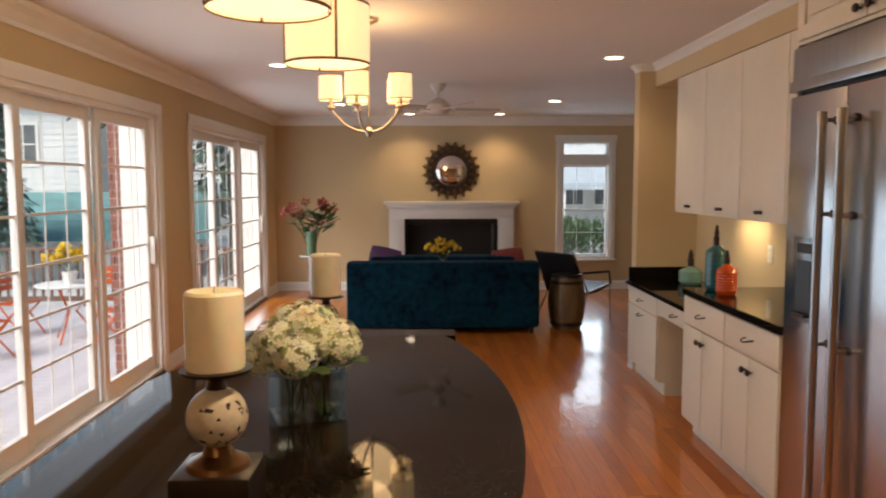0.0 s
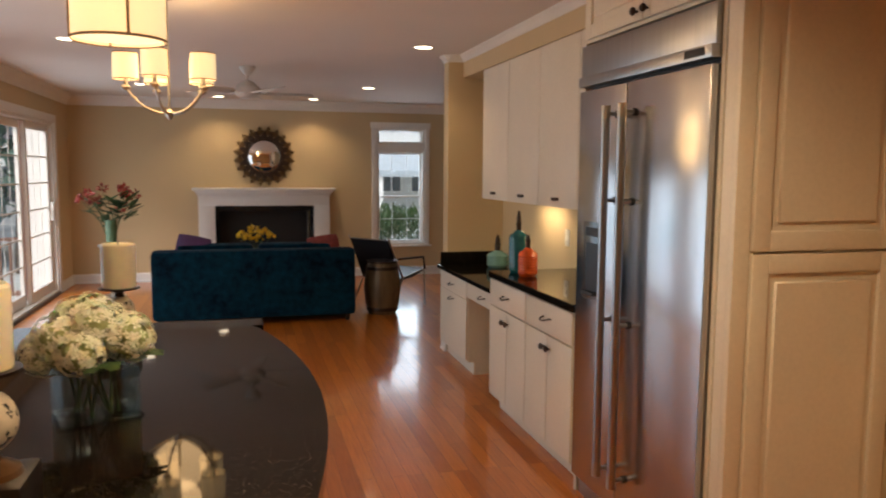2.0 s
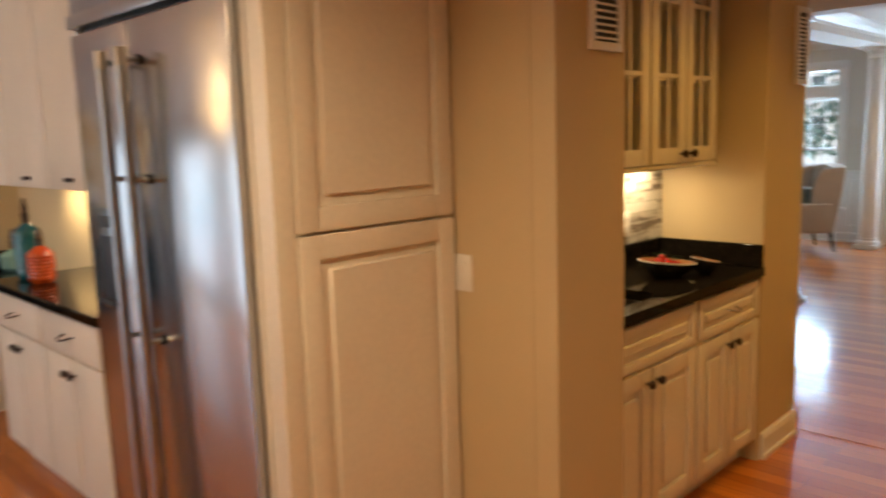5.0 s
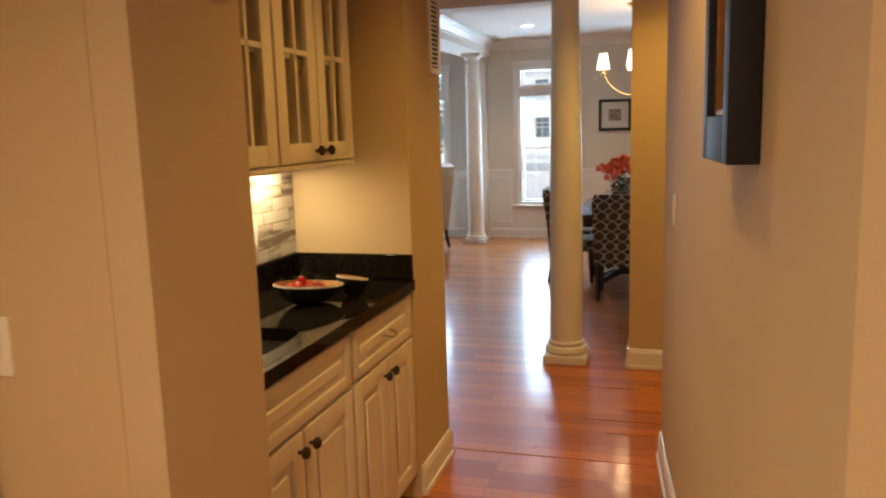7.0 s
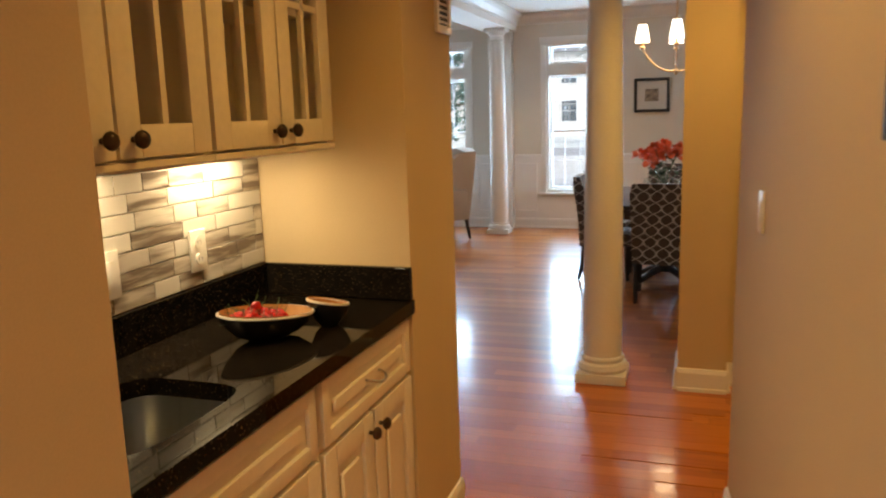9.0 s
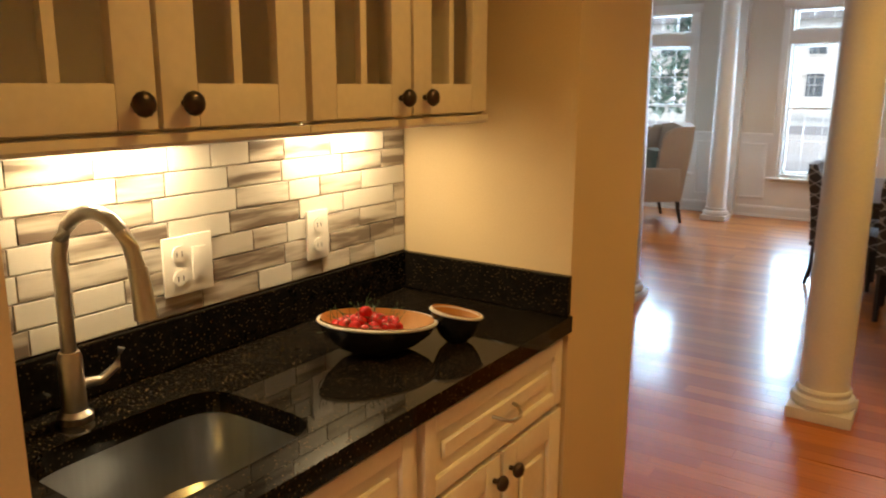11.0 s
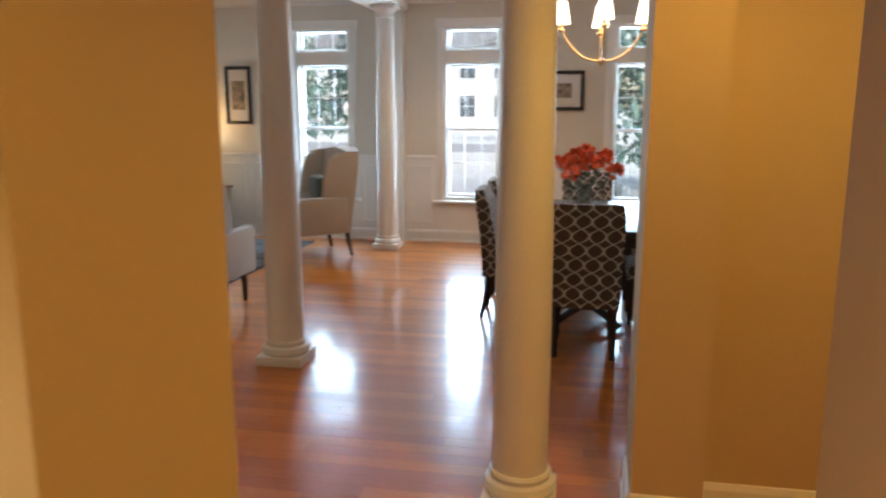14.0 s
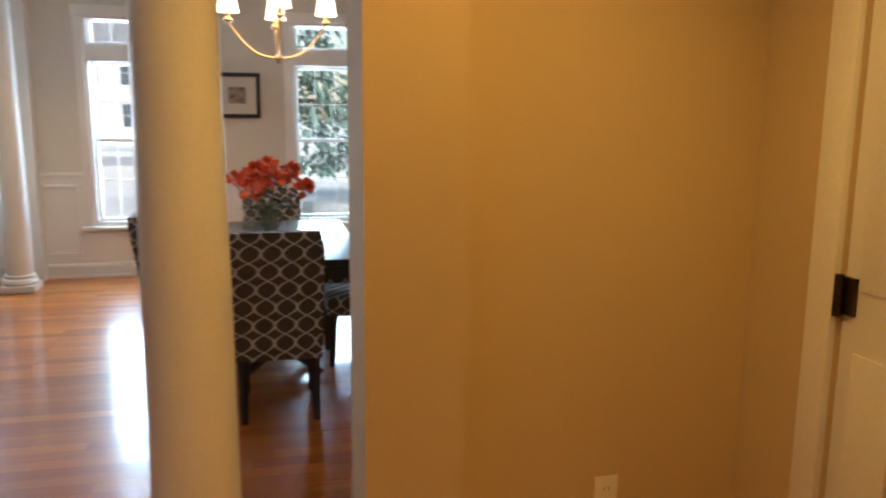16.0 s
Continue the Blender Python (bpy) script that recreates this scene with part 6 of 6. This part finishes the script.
RAILW = mat("railing_wood", (0.20, 0.11, 0.08), 0.8, 0, 0.3, 20, 0.2)


def railing(m, length):
    rl = thing("deck_railing", m, "weathered brown wooden deck railing with balusters", "railing", "deck railings")
    part("top_rail", boxed((0, length, -0.07, 0.07, 0.92, 0.965), bevel=0.004), RAILW, rl)
    part("bottom_rail", boxed((0, length, -0.02, 0.02, 0.08, 0.16)), RAILW, rl)
    bal, pst = put_mesh("baluster", boxed((-0.018, 0.018, -0.018, 0.018, 0.16, 0.92)), RAILW), put_mesh("post", boxed((-0.05, 0.05, -0.05, 0.05, 0.0, 1.02), bevel=0.005), RAILW)
    n = int(length / 0.14)
    for k in range(n + 1):
        b = new("post" if k % 13 == 0 else "baluster", pst if k % 13 == 0 else bal)
        b.location = (k * length / n, 0, 0)
        b.parent = rl


railing((-9.5, 12.1, ZD), 7.0)
railing(pose(-9.5, -0.9, ZD, 0, 0, 90), 12.9)
ORANGE = mat("orange_metal", (0.62, 0.12, 0.02), 0.4, 0, 0.15, 30, 0.02)
pt = thing("patio_table", (-4.75, 9.3, ZD), "small round white patio table", "table")
part("tabletop", fillb(lambda b: lathe(b, [(0.40, 0.71), (0.42, 0.72), (0.42, 0.735), (0.41, 0.74)], seg=36)), TRIM, pt)
for a in (0.5, 2.6, 4.7):
    part("leg", fillb(lambda b: tube(b, [(0.30 * math.cos(a), 0.30 * math.sin(a), 0.71), (0.06 * math.cos(a), 0.06 * math.sin(a), 0.38), (0.32 * math.cos(a), 0.32 * math.sin(a), 0.0)], 0.014, 8)), ORANGE, pt)


def patio_chair(m):
    c = thing("patio_chair", m, "orange metal folding patio chair", "chair", "patio chairs")
    for k in range(5):
        part("seat_slat", boxed((-0.2, 0.2, -0.2 + k * 0.083, -0.135 + k * 0.083, 0.435, 0.45), bevel=0.004), ORANGE, c)
    for z in (0.60, 0.69, 0.78):
        part("back_slat", boxed((-0.2, 0.2, 0.195, 0.21, z, z + 0.07), bevel=0.004), ORANGE, c)
    for s in (-1, 1):
        part("leg", fillb(lambda b: tube(b, [(s * 0.21, -0.24, 0), (s * 0.21, 0.18, 0.55), (s * 0.21, 0.215, 0.87)], 0.012, 8)), ORANGE, c)
        part("leg", fillb(lambda b: tube(b, [(s * 0.18, 0.26, 0), (s * 0.18, -0.20, 0.44)], 0.012, 8)), ORANGE, c)


for x, y, r in ((-5.25, 8.2, 150), (-4.1, 9.0, -80), (-4.6, 10.1, 10), (-5.6, 9.6, 80)):
    patio_chair(pose(x, y, ZD, 0, 0, r))
bouquet("potted_flowers", (-4.75, 9.3, ZD + 0.74), "yellow flowers in a white pot on the patio table", fillb(lambda b: lathe(b, [(0.07, 0), (0.1, 0.15)], seg=18)), TRIM, [((0.24 * math.cos(a * 0.7) * (0.4 + 0.6 * (a % 2)), 0.24 * math.sin(a * 0.7), 0.36 + 0.08 * math.sin(2 * a)), 0.09) for a in range(9)], 0.6, YELLOW, GREEN, 5)

# brick return beside each patio door
for n, y in enumerate((DOOR1[1] + 0.005, DOOR2[1] + 0.005)):
    w = tagged(new("brick_return", put_mesh("brick_return", boxed((XW - 0.39, XW - 0.295, y + 0.0, y + 0.5, -0.45, 2.9)), mat("mortar", (0.45, 0.42, 0.38), 0.9, 0, 0.1, 60, 0.2))), "red brick wall return beside the patio door", "brick wall", "", "structure")
    bmsh = put_mesh("brick", boxed((0, 0.062, -0.012, 0.0, 0, 0.057), bevel=0.003), BRICK)
    hb = put_mesh("brick", boxed((0, 0.024, -0.012, 0.0, 0, 0.057), bevel=0.003), BRICK)
    for r in range(44):
        x = XW - 0.39
        for q, me in enumerate((bmsh, hb) if r % 2 else (hb, bmsh)):
            b = new("brick", me)
            b.location = (x + 0.002, y, -0.43 + r * 0.067)
            b.parent = w
            x += 0.068 if me is bmsh else 0.030


def house(m, w, d, h, roof_h, wall_mat, roof_mat, wins, label, siding=True):
    """A house whose front is towards local -y."""
    o = thing("house", m, label, "house")
    bd = part("wall", boxed((-w / 2, w / 2, 0, d, -0.7, h)), wall_mat, o)
    if siding:
        me = put_mesh("siding_board", boxed((-w / 2, w / 2, -0.02, 0.0, 0, 0.16)), wall_mat)
        for k in range(int((h + 0.6) / 0.18)):
            b = new("siding_board", me)
            b.location = (0, 0, -0.6 + k * 0.18)
            b.parent = bd
    bm = bmesh.new()
    e = 0.4
    v = [bm.verts.new(p) for p in ((-w / 2 - e, -e, h), (w / 2 + e, -e, h), (w / 2 + e, d + e, h), (-w / 2 - e, d + e, h), (-w / 2 - e, d / 2, h + roof_h), (w / 2 + e, d / 2, h + roof_h))]
    for f in ((0, 1, 5, 4), (2, 3, 4, 5), (0, 4, 3), (1, 2, 5), (0, 3, 2, 1)):
        bm.faces.new([v[i] for i in f])
    part("roof", bm, roof_mat, o, "", False)
    for x, z, ww, wh in wins:
        wd = part("window", boxed((x - ww / 2 - 0.09, x + ww / 2 + 0.09, -0.06, -0.021, z - 0.09, z + wh + 0.09)), TRIM, o)
        part("pane", boxed((x - ww / 2, x + ww / 2, -0.07, -0.06, z, z + wh)), mat("far_glass", (0.10, 0.12, 0.14), 0.1, 0, 0.2, 3, 0), wd)
        part("muntin", boxed((x - 0.02, x + 0.02, -0.08, -0.07, z, z + wh), (x - ww / 2, x + ww / 2, -0.08, -0.07, z + wh / 2 - 0.02, z + wh / 2 + 0.02)), TRIM, wd)
    return o


SIDING = mat("pale_siding", (0.72, 0.72, 0.70), 0.7, 0, 0.08, 6, 0.05)
TEAL_ROOF = mat("teal_shingle", (0.17, 0.35, 0.34), 0.8, 0, 0.25, 20, 0.4)
GREY_ROOF = mat("grey_shingle", (0.20, 0.20, 0.20), 0.85, 0, 0.25, 20, 0.4)
PALE_BRICK = mat("pale_brick", (0.66, 0.64, 0.61), 0.85, 0, 0.12, 8, 0.2)
house(pose(-13.9, 22, 0), 8.2, 8, 3.9, 2.6, SIDING, TEAL_ROOF, [(2.1, 2.15, 0.7, 1.1), (-1.4, 2.15, 0.7, 1.1), (0.6, -0.3, 0.9, 1.4)], "neighbouring house with pale siding and a teal roof")
house(pose(-8.3, 17.5, 0, 0, 0, 12), 5.2, 4, 0.25, 1.1, SIDING, TEAL_ROOF, [], "low outbuilding with a teal roof", False)
house(pose(-9.2, 33, 0), 9, 8, 4.4, 3.0, SIDING, TEAL_ROOF, [(x, z, 0.9, 1.4) for x in (-3, 0, 3) for z in (0.2, 2.6)], "white neighbouring house with a teal roof", False)
nh = house(pose(5.5, 34, 0), 18, 9, 9.2, 3.5, SIDING, GREY_ROOF, [(x, z, 0.85, 1.5) for x in (-7, -5.6, -3, -1.6, 1, 2.4, 5, 7) for z in (0.6, 3.4, 6.3)], "white neighbouring house behind the shrubs")
part("porch_roof", fillb(lambda b: extrude_along(b, [(0, 2.35), (3.2, 1.55), (3.2, 1.28), (0, 1.28)], (-8, 0, 0), (8, 0, 0), (0, -1, 0))), mat("pale_blue_shingle", (0.42, 0.48, 0.52), 0.8, 0, 0.15, 20, 0.3), nh, "pale blue shingled porch roof", False)
for x in (-7.8, -5.2, -2.6, 0.0, 2.6, 5.2, 7.8):
    part("porch_post", boxed((x - 0.09, x + 0.09, -3.1, -2.92, -0.7, 1.28), bevel=0.01), TRIM, nh)
house(pose(70, 14, 0, 0, 0, -90), 22, 10, 6.5, 3.5, PALE_BRICK, GREY_ROOF, [(x, z, 1.3, 1.8) for x in (-9, -6, -3, 0, 3, 6, 9) for z in (0.5, 3.8)], "pale brick house across the street", False)
house(pose(74, -18, 0, 0, 0, -90), 18, 10, 6.5, 3.5, SIDING, GREY_ROOF, [(x, z, 1.3, 1.8) for x in (-6, -3, 0, 3, 6) for z in (0.5, 3.8)], "pale house across the street", False)
solid("street", boxed((38, 46, -200, 200, -0.69, -0.66)), mat("pale_asphalt", (0.30, 0.30, 0.30), 0.9, 0, 0.15, 8, 0.2), "pale asphalt street in front of the house", "street")
solid("driveway", boxed((14, 38, 3.2, 9.5, -0.69, -0.65)), mat("pale_concrete", (0.55, 0.54, 0.51), 0.9, 0, 0.1, 8, 0.2), "pale concrete driveway", "driveway")


def tree(m, h, spread, conifer, seed, label, leaf, n=1500):
    r = random.Random(seed)
    o = thing("tree", m, label, "tree")
    bm = bmesh.new()
    tube(bm, [(0, 0, -0.7), (0.05, 0.02, h * 0.4), (0, 0, h * 0.95)], h * 0.022 + 0.05, 10, 0.02)
    for k in range(14 if not conifer else 26):
        z = h * (0.25 + 0.7 * k / (14 if not conifer else 26))
        a = k * 2.4
        L = spread * ((1 - (z / h) * 0.85) if conifer else (0.6 + 0.4 * math.sin(z / h * 3.1)))
        tube(bm, [(0, 0, z), (math.cos(a) * L * 0.5, math.sin(a) * L * 0.5, z + (0.0 if conifer else L * 0.35)), (math.cos(a) * L, math.sin(a) * L, z + (-0.12 * L if conifer else L * 0.6))], 0.03 + h * 0.004, 6, 0.008)
    part("trunk", bm, BARK, o)
    bm = bmesh.new()
    for k in range(n):
        u = r.random() ** 0.7
        z = h * ((0.06 + 0.94 * (1 - u)) if conifer else r.uniform(0.35, 1.05))
        a = r.uniform(0, 6.28)
        R = spread * ((1 - z / h) * 0.95 + 0.06 if conifer else math.sqrt(max(0.02, 1 - ((z / h - 0.7) / 0.4) ** 2))) * math.sqrt(r.uniform(0.15, 1)) * (1 + 0.25 * noise.noise(Vector((a * 1.3, z * 0.7, seed))))
        s = (0.027 if conifer else 0.035) * h ** 0.7 * r.uniform(0.6, 1.5)
        c = Vector((R * math.cos(a), R * math.sin(a), z))
        for q in range(2):
            d = Vector((math.cos(a) + r.gauss(0, 0.5), math.sin(a) + r.gauss(0, 0.5), r.gauss(-0.3 if conifer else 0.2, 0.5))).normalized()
            petal(bm, c, d, (0, 0, 1), s * 2.2, s * 1.2, -0.2)
    part("crown", bm, leaf, o)
    return o


for k, (x, y, h, s, con) in enumerate(((21, 0.2, 6.2, 2.0, True), (24, -3.2, 7.5, 2.4, True), (30, 13.0, 9, 3.4, True), (33, 17.5, 10, 3.6, True), (34, 9.6, 7, 2.8, True), (52, 4.5, 9, 3.5, False), (56, 22, 11, 4, True), (50, -8, 10, 3.6, True), (-9.7, 16.0, 5.5, 1.1, True), (-6.3, 15.5, 8, 2.0, False), (-4.6, 17.5, 9, 2.4, False), (-3.6, 15.0, 7, 1.8, False), (-5.6, 22.0, 10, 2.4, True))):
    tree((x, y, -0.05 if x < 0 else -0.1), h, s, con, k + 3, "tall green evergreen tree" if con else "leafless-looking thin deciduous tree", GREEN2 if con else mat("sparse_leaf", (0.13, 0.12, 0.07), 0.8, 0, 0.4, 10, 0.1), 1700 if con else 420)
for k, (x, y) in enumerate(((1.5, 18.2), (2.4, 18.9), (3.3, 18.0), (4.2, 18.7), (2.9, 20.2), (3.9, 20.6))):
    o = thing("shrub", (x, y, -0.7), "dense green garden shrub", "shrub", "shrubs outside the north window")
    bm = bmesh.new()
    r = random.Random(k + 50)
    for q in range(500):
        d = Vector((r.gauss(0, 1), r.gauss(0, 1), abs(r.gauss(0, 1)))).normalized()
        petal(bm, Vector((0, 0, 0.3)) + d * r.uniform(0.5, 0.85) * Vector((1, 1, 1.9)).length / 2, d, (0, 0, 1), 0.14, 0.08, 0.2)
    part("foliage", bm, GREEN, o)
    part("stems", fillb(lambda b: [tube(b, [(0, 0, 0), (0.3 * math.cos(a), 0.3 * math.sin(a), 0.9)], 0.02, 6, 0.008) for a in range(6)]), BARK, o)

# ---- oak boards of the front hall ----
def board_mat():
    m = bpy.data.materials.new("oak_board")
    m.use_nodes = True
    t = m.node_tree
    b = t.nodes["Principled BSDF"]
    oi, rp = t.nodes.new("ShaderNodeObjectInfo"), t.nodes.new("ShaderNodeValToRGB")
    rp.color_ramp.elements[0].color, rp.color_ramp.elements[1].color = (0.40, 0.106, 0.008, 1), (0.62, 0.198, 0.020, 1)
    t.links.new(oi.outputs["Random"], rp.inputs[0])
    co, mp, nz = t.nodes.new("ShaderNodeTexCoord"), t.nodes.new("ShaderNodeMapping"), t.nodes.new("ShaderNodeTexNoise")
    mp.inputs["Scale"].default_value = (80, 4, 1)
    t.links.new(co.outputs["Object"], mp.inputs[0])
    t.links.new(mp.outputs[0], nz.inputs["Vector"])
    nz.inputs["Scale"].default_value, nz.inputs["Detail"].default_value = 1.0, 6
    gr = t.nodes.new("ShaderNodeValToRGB")
    gr.color_ramp.elements[0].position, gr.color_ramp.elements[0].color = 0.3, (0.55, 0.48, 0.42, 1)
    gr.color_ramp.elements[1].position = 0.65
    t.links.new(nz.outputs["Fac"], gr.inputs[0])
    mx = t.nodes.new("ShaderNodeMixRGB")
    mx.blend_type = "MULTIPLY"
    mx.inputs[0].default_value = 0.45
    t.links.new(rp.outputs[0], mx.inputs[1])
    t.links.new(gr.outputs[0], mx.inputs[2])
    t.links.new(mx.outputs[0], b.inputs["Base Color"])
    b.inputs["Roughness"].default_value = 0.34
    b.inputs["Specular IOR Level"].default_value = 0.25
    b.inputs["Coat Weight"].default_value, b.inputs["Coat Roughness"].default_value = 0.45, 0.11
    wv, bp = t.nodes.new("ShaderNodeTexNoise"), t.nodes.new("ShaderNodeBump")
    wv.inputs["Scale"].default_value = 7
    bp.inputs["Strength"].default_value, bp.inputs["Distance"].default_value = 0.12, 0.01
    t.links.new(co.outputs["Object"], wv.inputs["Vector"])
    t.links.new(wv.outputs["Fac"], bp.inputs["Height"])
    t.links.new(bp.outputs[0], b.inputs["Normal"])
    t.links.new(bp.outputs[0], b.inputs["Coat Normal"])
    return m


BOARD = board_mat()
floor_ob = bpy.data.objects["floor"]
pr = random.Random(77)
board_sizes = {L: put_mesh("plank", boxed((0, 0.0825, 0, L - 0.0006, 0.0, 0.0022), bevel=0.0003), BOARD) for L in (0.6, 0.9, 1.2, 1.5)}
for k in range(39):
    y = -0.5 - pr.uniform(0, 0.8)
    while y < 4.0:
        L = pr.choice((0.6, 0.9, 1.2, 1.5))
        if y > -0.52:
            q = new("plank", board_sizes[L])
            q.location = (4.26 + k * 0.083, y, 0.0003)
            q.parent = floor_ob
        y += L
